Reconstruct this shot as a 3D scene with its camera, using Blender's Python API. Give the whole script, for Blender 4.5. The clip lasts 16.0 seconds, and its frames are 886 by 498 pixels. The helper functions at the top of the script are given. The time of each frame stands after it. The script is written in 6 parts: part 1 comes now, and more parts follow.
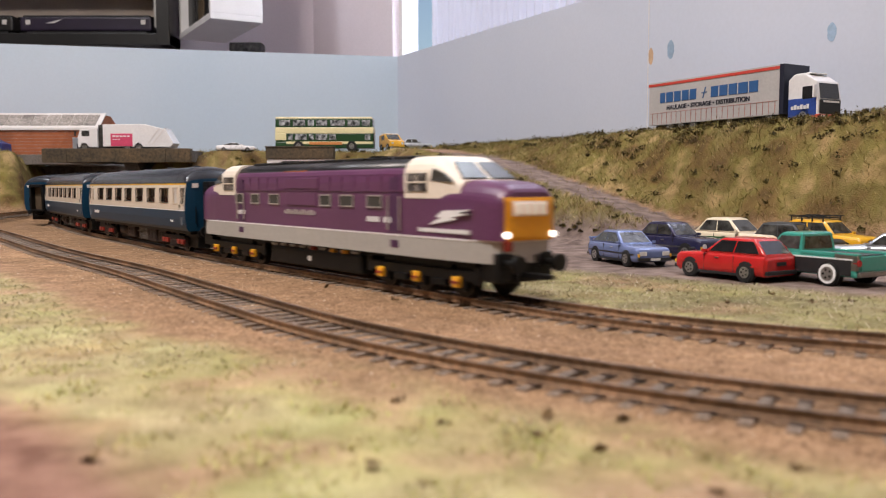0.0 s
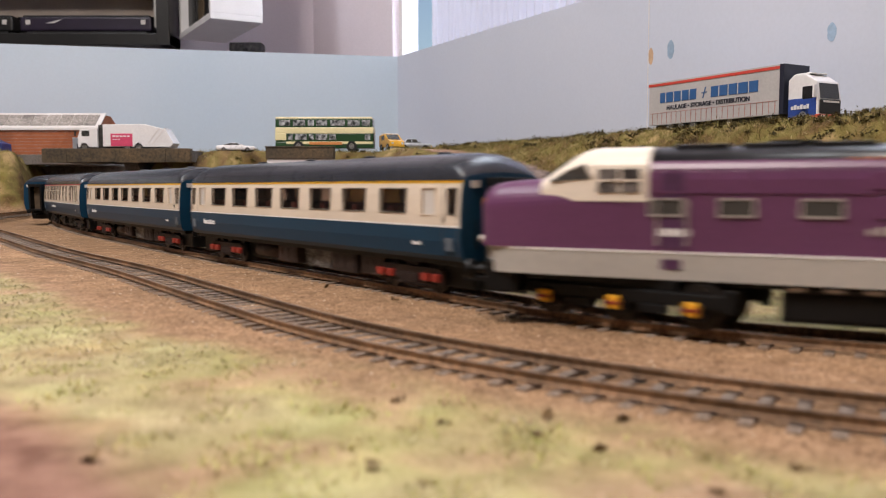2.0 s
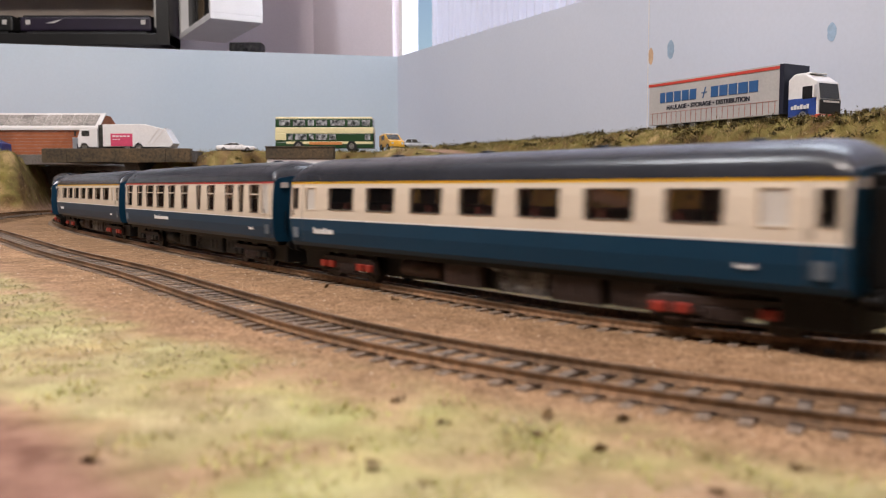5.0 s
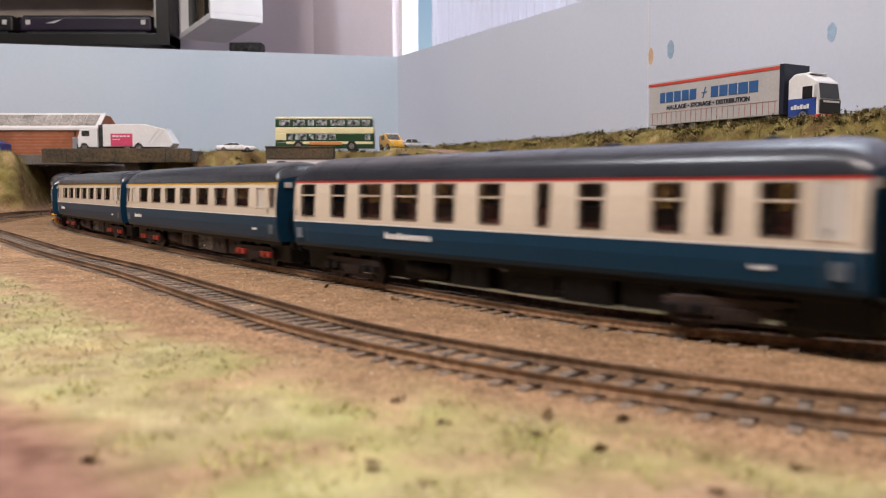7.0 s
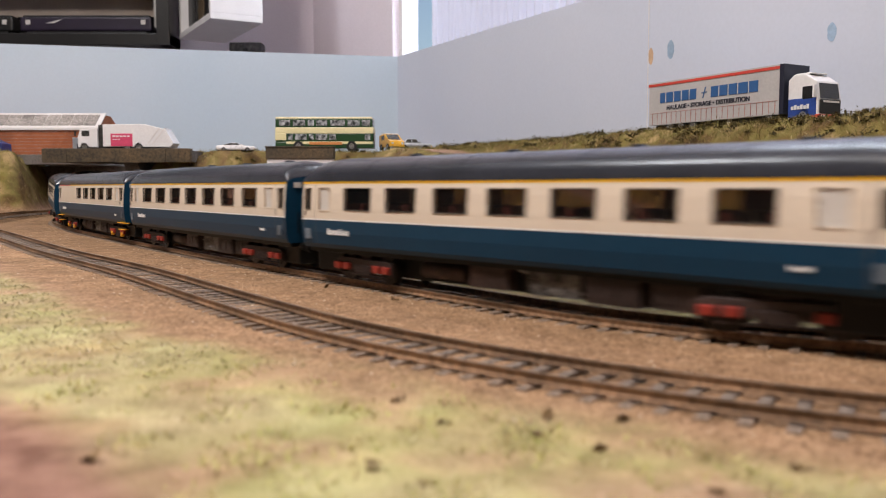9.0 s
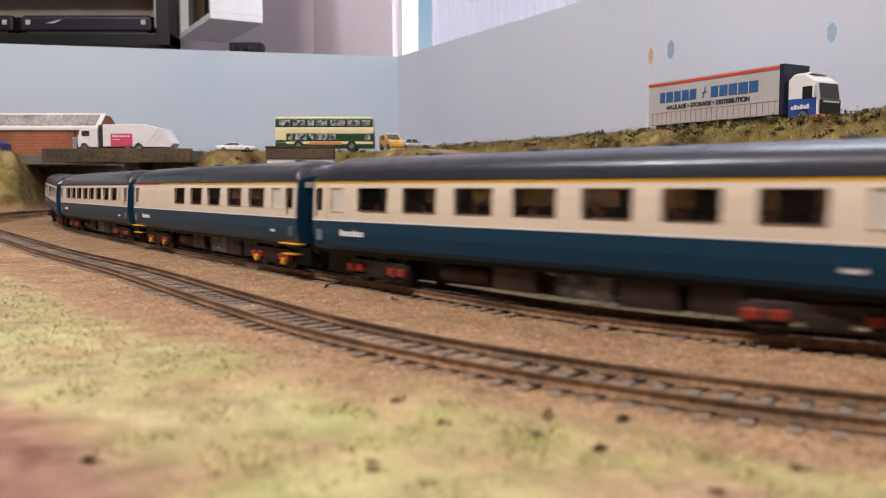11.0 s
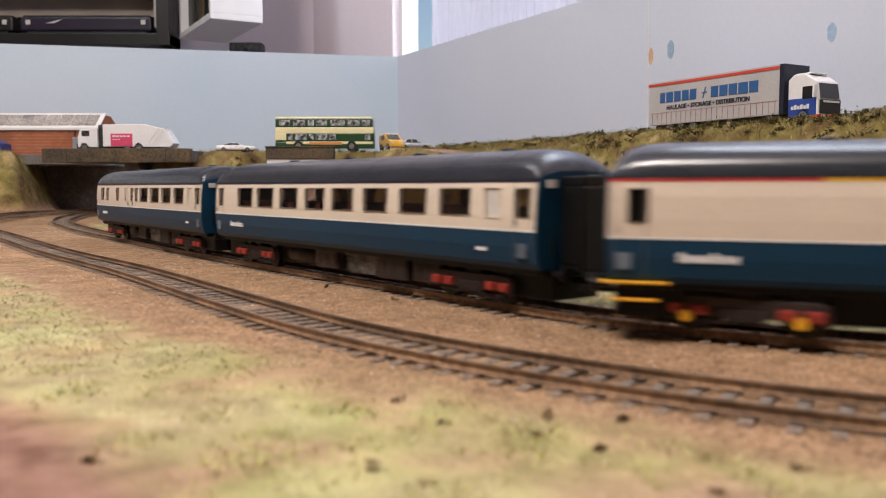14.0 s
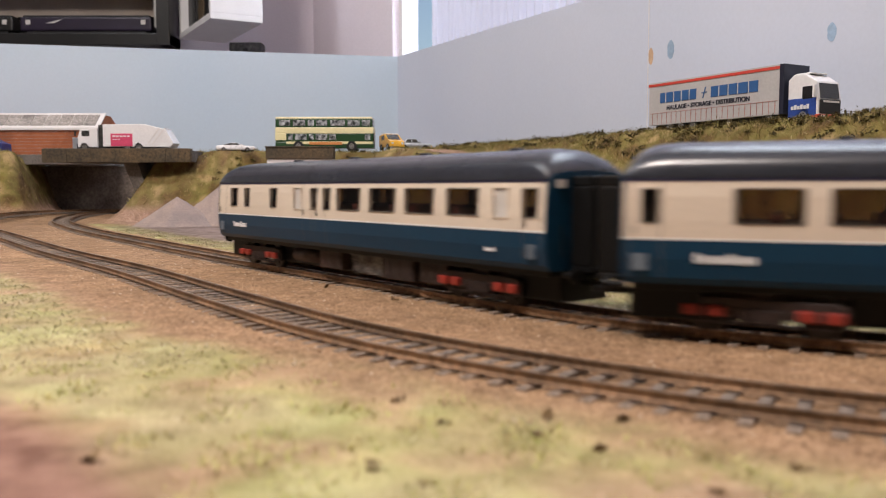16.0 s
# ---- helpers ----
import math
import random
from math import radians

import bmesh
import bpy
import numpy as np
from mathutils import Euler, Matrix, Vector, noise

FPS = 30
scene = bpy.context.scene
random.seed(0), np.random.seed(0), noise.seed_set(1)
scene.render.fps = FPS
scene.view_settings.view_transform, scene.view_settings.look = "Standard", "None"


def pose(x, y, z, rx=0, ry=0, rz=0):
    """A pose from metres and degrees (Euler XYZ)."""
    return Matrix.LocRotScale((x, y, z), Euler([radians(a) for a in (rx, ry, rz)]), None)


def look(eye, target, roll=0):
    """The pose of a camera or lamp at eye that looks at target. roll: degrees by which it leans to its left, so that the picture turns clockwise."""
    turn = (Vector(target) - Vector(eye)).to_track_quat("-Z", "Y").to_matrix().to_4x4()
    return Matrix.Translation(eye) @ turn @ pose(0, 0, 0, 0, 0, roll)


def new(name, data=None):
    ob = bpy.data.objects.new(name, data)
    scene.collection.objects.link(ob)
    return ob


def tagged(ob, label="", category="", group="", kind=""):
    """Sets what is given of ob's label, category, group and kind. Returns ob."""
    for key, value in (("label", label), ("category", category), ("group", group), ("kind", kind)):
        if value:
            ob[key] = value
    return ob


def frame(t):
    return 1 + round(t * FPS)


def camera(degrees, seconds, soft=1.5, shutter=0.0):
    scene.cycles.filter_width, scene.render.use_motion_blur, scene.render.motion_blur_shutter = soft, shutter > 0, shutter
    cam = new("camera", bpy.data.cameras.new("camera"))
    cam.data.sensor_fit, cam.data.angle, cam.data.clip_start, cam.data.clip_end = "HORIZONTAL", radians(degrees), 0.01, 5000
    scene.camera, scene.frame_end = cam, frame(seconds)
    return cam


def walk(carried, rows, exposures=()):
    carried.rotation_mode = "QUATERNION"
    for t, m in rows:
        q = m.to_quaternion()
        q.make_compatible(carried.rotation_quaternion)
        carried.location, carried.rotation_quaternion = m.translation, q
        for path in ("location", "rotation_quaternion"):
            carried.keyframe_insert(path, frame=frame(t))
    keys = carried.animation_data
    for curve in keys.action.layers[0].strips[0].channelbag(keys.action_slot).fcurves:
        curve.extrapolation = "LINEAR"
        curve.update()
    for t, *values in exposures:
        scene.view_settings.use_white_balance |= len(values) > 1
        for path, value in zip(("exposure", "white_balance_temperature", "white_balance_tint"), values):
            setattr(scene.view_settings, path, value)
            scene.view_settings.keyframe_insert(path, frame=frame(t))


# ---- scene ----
# ---- camera: stands still on the baseboard ----
cam = camera(55.18, 16.0, soft=1.0, shutter=0.8)
EYE = (0.0, 0.0, 0.0436)
cam_pose = look(EYE, (0.0, math.cos(radians(4.15)), 0.0436 - math.sin(radians(4.15))))
walk(cam, [(0.0, cam_pose), (16.0, cam_pose)])
cam.data.dof.use_dof = True
cam.data.dof.focus_distance = 0.66
cam.data.dof.aperture_fstop = 19.0

# ---- light: daylight behind the curtain, two ceiling lamps ----
world = bpy.data.worlds.new("world")
scene.world = world
world.use_nodes = True
wn = world.node_tree.nodes
sky = wn.new("ShaderNodeTexSky")
sky.sky_type, sky.sun_disc = "NISHITA", False
sky.sun_elevation, sky.sun_rotation = radians(35), radians(60)
world.node_tree.links.new(sky.outputs["Color"], wn["Background"].inputs["Color"])
wn["Background"].inputs["Strength"].default_value = 0.10


def area_lamp(name, eye, target, size, power, colour):
    data = bpy.data.lights.new(name, "AREA")
    data.shape, data.size, data.energy, data.color = "DISK", size, power, colour
    ob = new(name, data)
    ob.matrix_world = look(eye, target)
    return ob


area_lamp("ceiling_light_front", (-0.55, -0.35, 1.62), (0.0, 0.35, 0.0), 0.45, 36.0, (1.0, 0.88, 0.815))
area_lamp("ceiling_light_back", (-1.0, 0.55, 1.60), (0.0, 1.1, 0.05), 0.35, 13.0, (0.93, 0.96, 1.0))
area_lamp("window_light", (0.42, 0.80, 0.75), (-0.3, 0.4, 0.0), 0.6, 6.0, (0.80, 0.89, 1.0))
scene.view_settings.exposure = 0.07

# ---- materials ----


def mat(name, colour, rough=0.6, metal=0.0, vary=0.12, grain=400.0, bump=0.0, spec=0.5, big=25.0, second=None, coat=0.0):
    """Painted, moulded or mineral surface: colour varied at two scales, fine relief."""
    m = bpy.data.materials.new(name)
    m.use_nodes = True
    nt = m.node_tree
    n, l = nt.nodes, nt.links
    b = n["Principled BSDF"]
    b.inputs["Roughness"].default_value, b.inputs["Metallic"].default_value = rough, metal
    b.inputs["Specular IOR Level"].default_value = spec
    b.inputs["Coat Weight"].default_value = coat
    tc = n.new("ShaderNodeTexCoord")
    fine = n.new("ShaderNodeTexNoise")
    fine.inputs["Scale"].default_value, fine.inputs["Detail"].default_value = grain, 4
    wide = n.new("ShaderNodeTexNoise")
    wide.inputs["Scale"].default_value, wide.inputs["Detail"].default_value = big, 5
    l.new(tc.outputs["Object"], fine.inputs["Vector"])
    l.new(tc.outputs["Object"], wide.inputs["Vector"])
    mix = n.new("ShaderNodeMix")
    mix.data_type = "RGBA"
    c = Vector(colour)
    c2 = Vector(second) if second else c * (1 - 2.2 * vary)
    mix.inputs["A"].default_value, mix.inputs["B"].default_value = (*c, 1), (*c2, 1)
    ramp = n.new("ShaderNodeMapRange")
    ramp.inputs["From Min"].default_value, ramp.inputs["From Max"].default_value = 0.38, 0.62
    l.new(wide.outputs["Fac"], ramp.inputs["Value"])
    l.new(ramp.outputs["Result"], mix.inputs["Factor"])
    mul = n.new("ShaderNodeMix")
    mul.data_type, mul.blend_type = "RGBA", "MULTIPLY"
    mul.inputs["Factor"].default_value = 1.0
    r2 = n.new("ShaderNodeMapRange")
    r2.inputs["From Min"].default_value, r2.inputs["From Max"].default_value = 0.3, 0.7
    r2.inputs["To Min"].default_value, r2.inputs["To Max"].default_value = 1 - 2 * vary, 1 + vary
    l.new(fine.outputs["Fac"], r2.inputs["Value"])
    l.new(mix.outputs["Result"], mul.inputs["A"])
    l.new(r2.outputs["Result"], mul.inputs["B"])
    l.new(mul.outputs["Result"], b.inputs["Base Color"])
    if bump:
        bp = n.new("ShaderNodeBump")
        bp.inputs["Strength"].default_value, bp.inputs["Distance"].default_value = bump, 0.4 / grain
        l.new(fine.outputs["Fac"], bp.inputs["Height"])
        l.new(bp.outputs["Normal"], b.inputs["Normal"])
    return m


def glow(name, colour, strength):
    m = bpy.data.materials.new(name)
    m.use_nodes = True
    b = m.node_tree.nodes["Principled BSDF"]
    b.inputs["Base Color"].default_value = (*colour, 1)
    b.inputs["Emission Color"].default_value = (*colour, 1)
    b.inputs["Emission Strength"].default_value = strength
    return m


def glass(name, tint, clear=0.6, rough=0.05):
    """Thin model glazing: part clear, part gloss."""
    m = bpy.data.materials.new(name)
    m.use_nodes = True
    n, l = m.node_tree.nodes, m.node_tree.links
    b = n["Principled BSDF"]
    b.inputs["Base Color"].default_value = (0.02, 0.02, 0.022, 1)
    b.inputs["Roughness"].default_value = rough
    t = n.new("ShaderNodeBsdfTransparent")
    t.inputs["Color"].default_value = (*tint, 1)
    mix = n.new("ShaderNodeMixShader")
    mix.inputs["Fac"].default_value = clear
    l.new(b.outputs["BSDF"], mix.inputs[1])
    l.new(t.outputs["BSDF"], mix.inputs[2])
    l.new(mix.outputs["Shader"], n["Material Output"].inputs["Surface"])
    return m


M = dict(
    blue=mat("coach_blue", (0.006, 0.040, 0.084), 0.38, vary=0.05, grain=900, spec=0.22),
    cream=mat("coach_cream", (0.68, 0.585, 0.48), 0.40, vary=0.03, grain=900),
    roof=mat("coach_roof", (0.032, 0.036, 0.048), 0.27, vary=0.12, grain=700),
    yellow=mat("stripe_yellow", (0.80, 0.46, 0.03), 0.45, vary=0.03),
    red=mat("stripe_red", (0.55, 0.05, 0.05), 0.45, vary=0.03),
    navy=mat("stripe_navy", (0.02, 0.02, 0.06), 0.45, vary=0.03),
    black=mat("black_plastic", (0.006, 0.006, 0.0065), 0.5, vary=0.1, spec=0.25),
    under=mat("underframe_brown", (0.055, 0.031, 0.026), 0.6, vary=0.25, grain=600, bump=0.2),
    bogie_red=mat("axlebox_red", (0.30, 0.028, 0.016), 0.5, vary=0.08),
    bogie_yel=mat("axlebox_yellow", (0.85, 0.42, 0.02), 0.5, vary=0.08),
    pipe=mat("pipework_grey", (0.22, 0.21, 0.20), 0.45, vary=0.45, grain=900, bump=0.5, big=180, second=(0.02, 0.02, 0.02)),
    panel_grey=mat("data_panel_grey", (0.16, 0.20, 0.25), 0.5, vary=0.2, grain=1500),
    steel=mat("wheel_steel", (0.35, 0.34, 0.33), 0.3, 0.9, vary=0.1),
    white=mat("white_lettering", (0.8, 0.8, 0.8), 0.5, vary=0.02),
    grey=mat("skirt_grey", (0.42, 0.40, 0.37), 0.45, vary=0.04),
    purple=mat("loco_purple", (0.125, 0.042, 0.108), 0.36, vary=0.05, grain=900),
    warm_white=mat("cab_white", (0.80, 0.72, 0.62), 0.4, vary=0.03),
    nose_yel=mat("nose_yellow", (0.82, 0.36, 0.01), 0.42, vary=0.04),
    glass=glass("coach_glazing", (0.80, 0.72, 0.66), 0.86),
    frost=mat("frosted_glazing", (0.60, 0.57, 0.54), 0.3, vary=0.03),
    seat=mat("seat_red", (0.14, 0.03, 0.025), 0.7, vary=0.2),
    floorin=mat("coach_floor", (0.05, 0.03, 0.02), 0.7, vary=0.2),
    wframe=mat("window_frame", (0.09, 0.075, 0.065), 0.4, vary=0.1),
    lamp_w=glow("headlight_glow", (1.0, 0.95, 0.86), 2.2),
    code=glow("headcode_glow", (1.0, 0.90, 0.78), 0.12),
    rail=mat("rail_rust", (0.30, 0.175, 0.095), 0.55, 0.3, vary=0.25, grain=500, bump=0.2),
    railtop=mat("rail_head", (0.33, 0.24, 0.17), 0.35, 0.6, vary=0.2),
    sleeper=mat("sleeper", (0.165, 0.13, 0.105), 0.85, vary=0.3, grain=500, bump=0.3, second=(0.215, 0.16, 0.12)),
    board_l=mat("backscene_blue", (0.44, 0.53, 0.62), 0.75, vary=0.012, grain=250, big=2.5, second=(0.475, 0.555, 0.635)),
    board_r=mat("backscene_grey", (0.49, 0.53, 0.63), 0.75, vary=0.012, grain=250, big=2.5, second=(0.53, 0.56, 0.65)),
    wall=mat("room_wall", (0.80, 0.73, 0.79), 0.8, vary=0.02, grain=200, big=3),
    ceiling=mat("room_ceiling", (0.75, 0.73, 0.70), 0.9, vary=0.03, grain=60, big=2),
    wood=mat("dark_wood", (0.055, 0.04, 0.022), 0.7, vary=0.3, grain=300, bump=0.3, second=(0.10, 0.065, 0.03)),
    concrete=mat("abutment", (0.185, 0.16, 0.14), 0.85, vary=0.2, grain=400, bump=0.3),
    gravel=mat("gravel_heap", (0.33, 0.25, 0.215), 0.95, vary=0.14, grain=700, bump=0.8, second=(0.24, 0.19, 0.175)),
    dark=mat("cabinet_black", (0.012, 0.011, 0.011), 0.4, vary=0.1),
    plain=mat("far_room_wall", (0.30, 0.27, 0.25), 0.85, vary=0.03, grain=80, big=2),
    unit=mat("white_unit", (0.72, 0.70, 0.70), 0.45, vary=0.02),
)


# ---- mesh helpers ----


def part(name, bm, material, parent=None, label="", smooth=False):
    """Links a bmesh as one mesh object under a thing or a part."""
    me = bpy.data.meshes.new(name)
    bmesh.ops.recalc_face_normals(bm, faces=bm.faces)
    bm.to_mesh(me)
    bm.free()
    me.materials.append(material)
    if smooth:
        for p in me.polygons:
            p.use_smooth = True
    ob = new(name, me)
    if parent:
        ob.parent = parent
    if label:
        ob["label"] = label
    return ob


def alike(ob, parent, m):
    """One more part on the same mesh."""
    o = new(ob.name.split(".")[0], ob.data)
    o.parent = parent
    o.matrix_basis = m
    return o


def box(x0, x1, y0, y1, z0, z1, bev=0.0, bm=None):
    b = bm or bmesh.new()
    r = bmesh.ops.create_cube(b, size=1.0)
    vs = r["verts"]
    for v in vs:
        v.co = Vector((x0 + (v.co.x + 0.5) * (x1 - x0), y0 + (v.co.y + 0.5) * (y1 - y0), z0 + (v.co.z + 0.5) * (z1 - z0)))
    if bev:
        es = list({e for v in vs for e in v.link_edges})
        bmesh.ops.bevel(b, geom=es, offset=bev, segments=2, affect="EDGES", profile=0.6)
    return b


def cyl(p, q, r, n=14, bm=None, r2=None):
    """A cylinder or cone from p to q."""
    b = bm or bmesh.new()
    p, q = Vector(p), Vector(q)
    m = Matrix.Translation((p + q) / 2) @ (q - p).to_track_quat("Z", "Y").to_matrix().to_4x4()
    bmesh.ops.create_cone(b, cap_ends=True, segments=n, radius1=r, radius2=r if r2 is None else r2, depth=(q - p).length, matrix=m)
    return b


def prism(poly, axis, a0, a1, bm=None, bev=0.0):
    """A polygon (pairs) pulled along an axis from a0 to a1."""
    b = bm or bmesh.new()
    put = {"x": lambda u, v, a: (a, u, v), "y": lambda u, v, a: (u, a, v), "z": lambda u, v, a: (u, v, a)}[axis]
    lo = [b.verts.new(put(u, v, a0)) for u, v in poly]
    hi = [b.verts.new(put(u, v, a1)) for u, v in poly]
    n = len(poly)
    fs = [b.faces.new(lo), b.faces.new(hi)]
    for i in range(n):
        fs.append(b.faces.new((lo[i], lo[(i + 1) % n], hi[(i + 1) % n], hi[i])))
    if bev:
        bmesh.ops.bevel(b, geom=list({e for f in fs for e in f.edges}), offset=bev, segments=2, affect="EDGES", profile=0.6)
    return b


def loft(rings, bm=None, caps=True, closed=True):
    """Skins rings of equally many points."""
    b = bm or bmesh.new()
    vs = [[b.verts.new(p) for p in ring] for ring in rings]
    n = len(rings[0])
    for a, c in zip(vs, vs[1:]):
        for i in range(n if closed else n - 1):
            j = (i + 1) % n
            b.faces.new((a[i], a[j], c[j], c[i]))
    if caps:
        b.faces.new(vs[0])
        b.faces.new(vs[-1])
    return b


def empty(name, label, category, group=""):
    ob = new(name)
    ob.empty_display_size = 0.02
    return tagged(ob, label, category, group)


def smooth01(a, b, x):
    t = min(1.0, max(0.0, (x - a) / (b - a)))
    return t * t * (3 - 2 * t)


# ---- the two tracks: chains of arcs (length, curvature) ----
GAUGE = 0.0205


def chain(p, heading, arcs, step=0.01):
    x, y = p
    out = [(x, y, heading)]
    for length, k in arcs:
        n = max(1, round(length / step))
        d = length / n
        for _ in range(n):
            x, y = x + math.cos(heading + k * d / 2) * d, y + math.sin(heading + k * d / 2) * d
            heading += k * d
            out.append((x, y, heading))
    return out


def line_of(p, heading, back, ahead):
    b = [(x, y, h - math.pi) for x, y, h in chain(p, heading + math.pi, back)]
    return b[::-1] + chain(p, heading, ahead)[1:], len(b) - 1


FAR, far0 = line_of((0.0373, 0.3159), -0.9174,
                    [(0.2, 0.0013), (0.2, -0.2637), (0.2, 0.0204), (0.2, -0.383), (0.1178, 0.0), (0.445, -4.8137), (0.08, 0.0), (0.265, -4.0), (2.6, 0.0)],
                    [(0.09, 4.272), (0.09, 2.4825), (0.15, 0.0), (0.45, -1.2), (2.6, 0.0)])
NEAR, near0 = line_of((0.0396, 0.1973), -0.6513,
                      [(0.14, -2.2013), (0.14, -0.1242), (0.14, 0.5883), (0.14, -0.4874), (0.45, 0.0), (0.38, -5.0)],
                      [(0.07, 3.1109), (0.07, 3.0781), (0.5, -1.0), (0.5, 0.0)])


def lengths(line, zero):
    s = [0.0]
    for a, b in zip(line, line[1:]):
        s.append(s[-1] + math.hypot(b[0] - a[0], b[1] - a[1]))
    return np.array(s) - s[zero]


FAR_S, NEAR_S = lengths(FAR, far0), lengths(NEAR, near0)
FAR_XY, NEAR_XY = np.array(FAR), np.array(NEAR)


def rise(s, s0):
    """The tracks climb a little on their way under the bridge."""
    return 0.011 * smooth01(0.0, 0.30, s0 - s)


def on_track(s, far=True):
    S, P, s0 = (FAR_S, FAR_XY, -0.86) if far else (NEAR_S, NEAR_XY, -0.95)
    # beyond the bridge the return line dives to the storage level under the board
    dive = 0.115 * smooth01(-1.28, -2.2, s) if far else 0.0
    return Vector((np.interp(s, S, P[:, 0]), np.interp(s, S, P[:, 1]), rise(s, s0) - dive))


# ---- ground: one sheet with the cutting, the banks and the ramp ----
CORNER = Vector((-0.0853, 1.62))
ALONG_R = Vector((0.4903, -0.8716))          # right backscene, from the corner towards the camera
ALONG_L = Vector((-0.977, -0.213))           # left backscene, from the corner


def wall_pq(x, y):
    d = Vector((x, y)) - CORNER
    return d.dot(ALONG_R), 0.720 - (0.8716 * x + 0.4903 * y)


def bumps(x, y, scale, amp):
    return amp * noise.noise((x * scale, y * scale, 0.37))


def ramp_z(p):
    return float(np.interp(p, [0.40, 0.50, 0.648, 0.93, 1.06], [0.097, 0.092, 0.072, 0.010, -0.004]))


def mix(a, b, t):
    return a + (b - a) * t


def ground_z(x, y):
    p, q = wall_pq(x, y)
    z = -0.0038 + bumps(x, y, 60, 0.0006)
    z += 0.010 * smooth01(1.08, 1.28, y) * smooth01(-0.05, -0.25, x)
    lump = bumps(x, y, 38, 0.007) + bumps(x, y, 90, 0.004)
    # plateau, bank and ramp under the right backscene
    if q < 0.42 and p > 0.3:
        zr = ramp_z(p)
        if q < 0.10:
            r = 0.1015 + bumps(x, y, 30, 0.003)
        elif q < 0.165:
            r = mix(0.1015, zr, smooth01(0.095, 0.172, q)) + lump * smooth01(0.09, 0.12, q) * smooth01(0.172, 0.15, q)
        elif q < 0.212:
            r = zr + bumps(x, y, 80, 0.0008)
        else:
            r = mix(zr, -0.004, smooth01(0.212, 0.225 + max(zr, 0.002) * 0.9, q)) + lump * 0.8 * smooth01(0.0, 0.02, zr) * smooth01(0.34, 0.26, q)
        z = max(z, mix(z, r, smooth01(0.30, 0.42, p)))
    # ridge that carries the back road, open behind for the return line
    front = 1.125 + bumps(x, 0.3, 9, 0.03)
    ridge = smooth01(front, front + 0.085, y) * smooth01(1.345, 1.325, y)
    side = smooth01(-0.440, -0.385, x + 0.25 * (1.25 - y)) * smooth01(0.16, 0.06, x)
    z = max(z, z + (0.093 - z + lump) * ridge * side)
    # hill beyond the bridge's other end
    side2 = smooth01(-0.598, -0.638, x + 0.25 * (y - 1.25))
    z = max(z, z + (0.093 - z + lump) * smooth01(1.19, 1.265, y) * side2)
    return z


FAR_NX, FAR_NY = FAR_XY[330::3, 0].copy(), -FAR_XY[330::3, 1]


def grassiness(x, y):
    """1 where turf was laid, 0 on bare earth."""
    p, q = wall_pq(x, y)
    n = noise.noise((x * 28, y * 28, 2.1)) * 0.5 + noise.noise((x * 70, y * 70, 5.1)) * 0.35
    line_y = float(np.interp(x, [-0.5, -0.268, -0.122, 0.0, 0.054, 0.12, 0.2], [0.80, 0.50, 0.305, 0.198, 0.152, 0.10, 0.03]))
    g = smooth01(-0.012, 0.028, line_y - y + n * 0.02)
    bare = float(np.interp(x, [-0.4, -0.104, -0.065, -0.035, 0.0], [0.36, 0.205, 0.170, 0.133, 0.06]))
    g *= 1 - smooth01(0.0, 0.03, bare - y + n * 0.01)
    g = max(g * (0.55 + 0.6 * n), 0)
    # strip between the line and the car park
    beyond = 0.1 < y < 1.2 and x > np.interp(-y, FAR_NY, FAR_NX)
    d = float(np.min(np.hypot(FAR_NX - x, FAR_NY + y))) if beyond else 9
    reach = 0.085 + 0.075 * smooth01(0.62, 0.42, y)
    if 0.030 < d < reach and y < 1.1 and beyond:
        g = max(g, smooth01(0.030, 0.040, d) * smooth01(reach, reach - 0.035, d + n * 0.016) * (0.75 + 0.5 * n))
    z = ground_z(x, y)
    if z > 0.012 and not (0.165 < q < 0.212 and p > 0.35):
        g = max(g, smooth01(0.010, 0.022, z) * (0.85 + 0.3 * n))
    return min(1, max(0, g))


def soil(x, y):
    """1 on the bare reddish soil at the board's front edge."""
    edge = float(np.interp(x, [-0.4, -0.104, -0.065, -0.035, 0.0, 0.03], [0.37, 0.212, 0.176, 0.140, 0.115, 0.085]))
    return smooth01(-0.008, 0.022, edge - y + 0.012 * noise.noise((x * 40, y * 40, 3.3)))


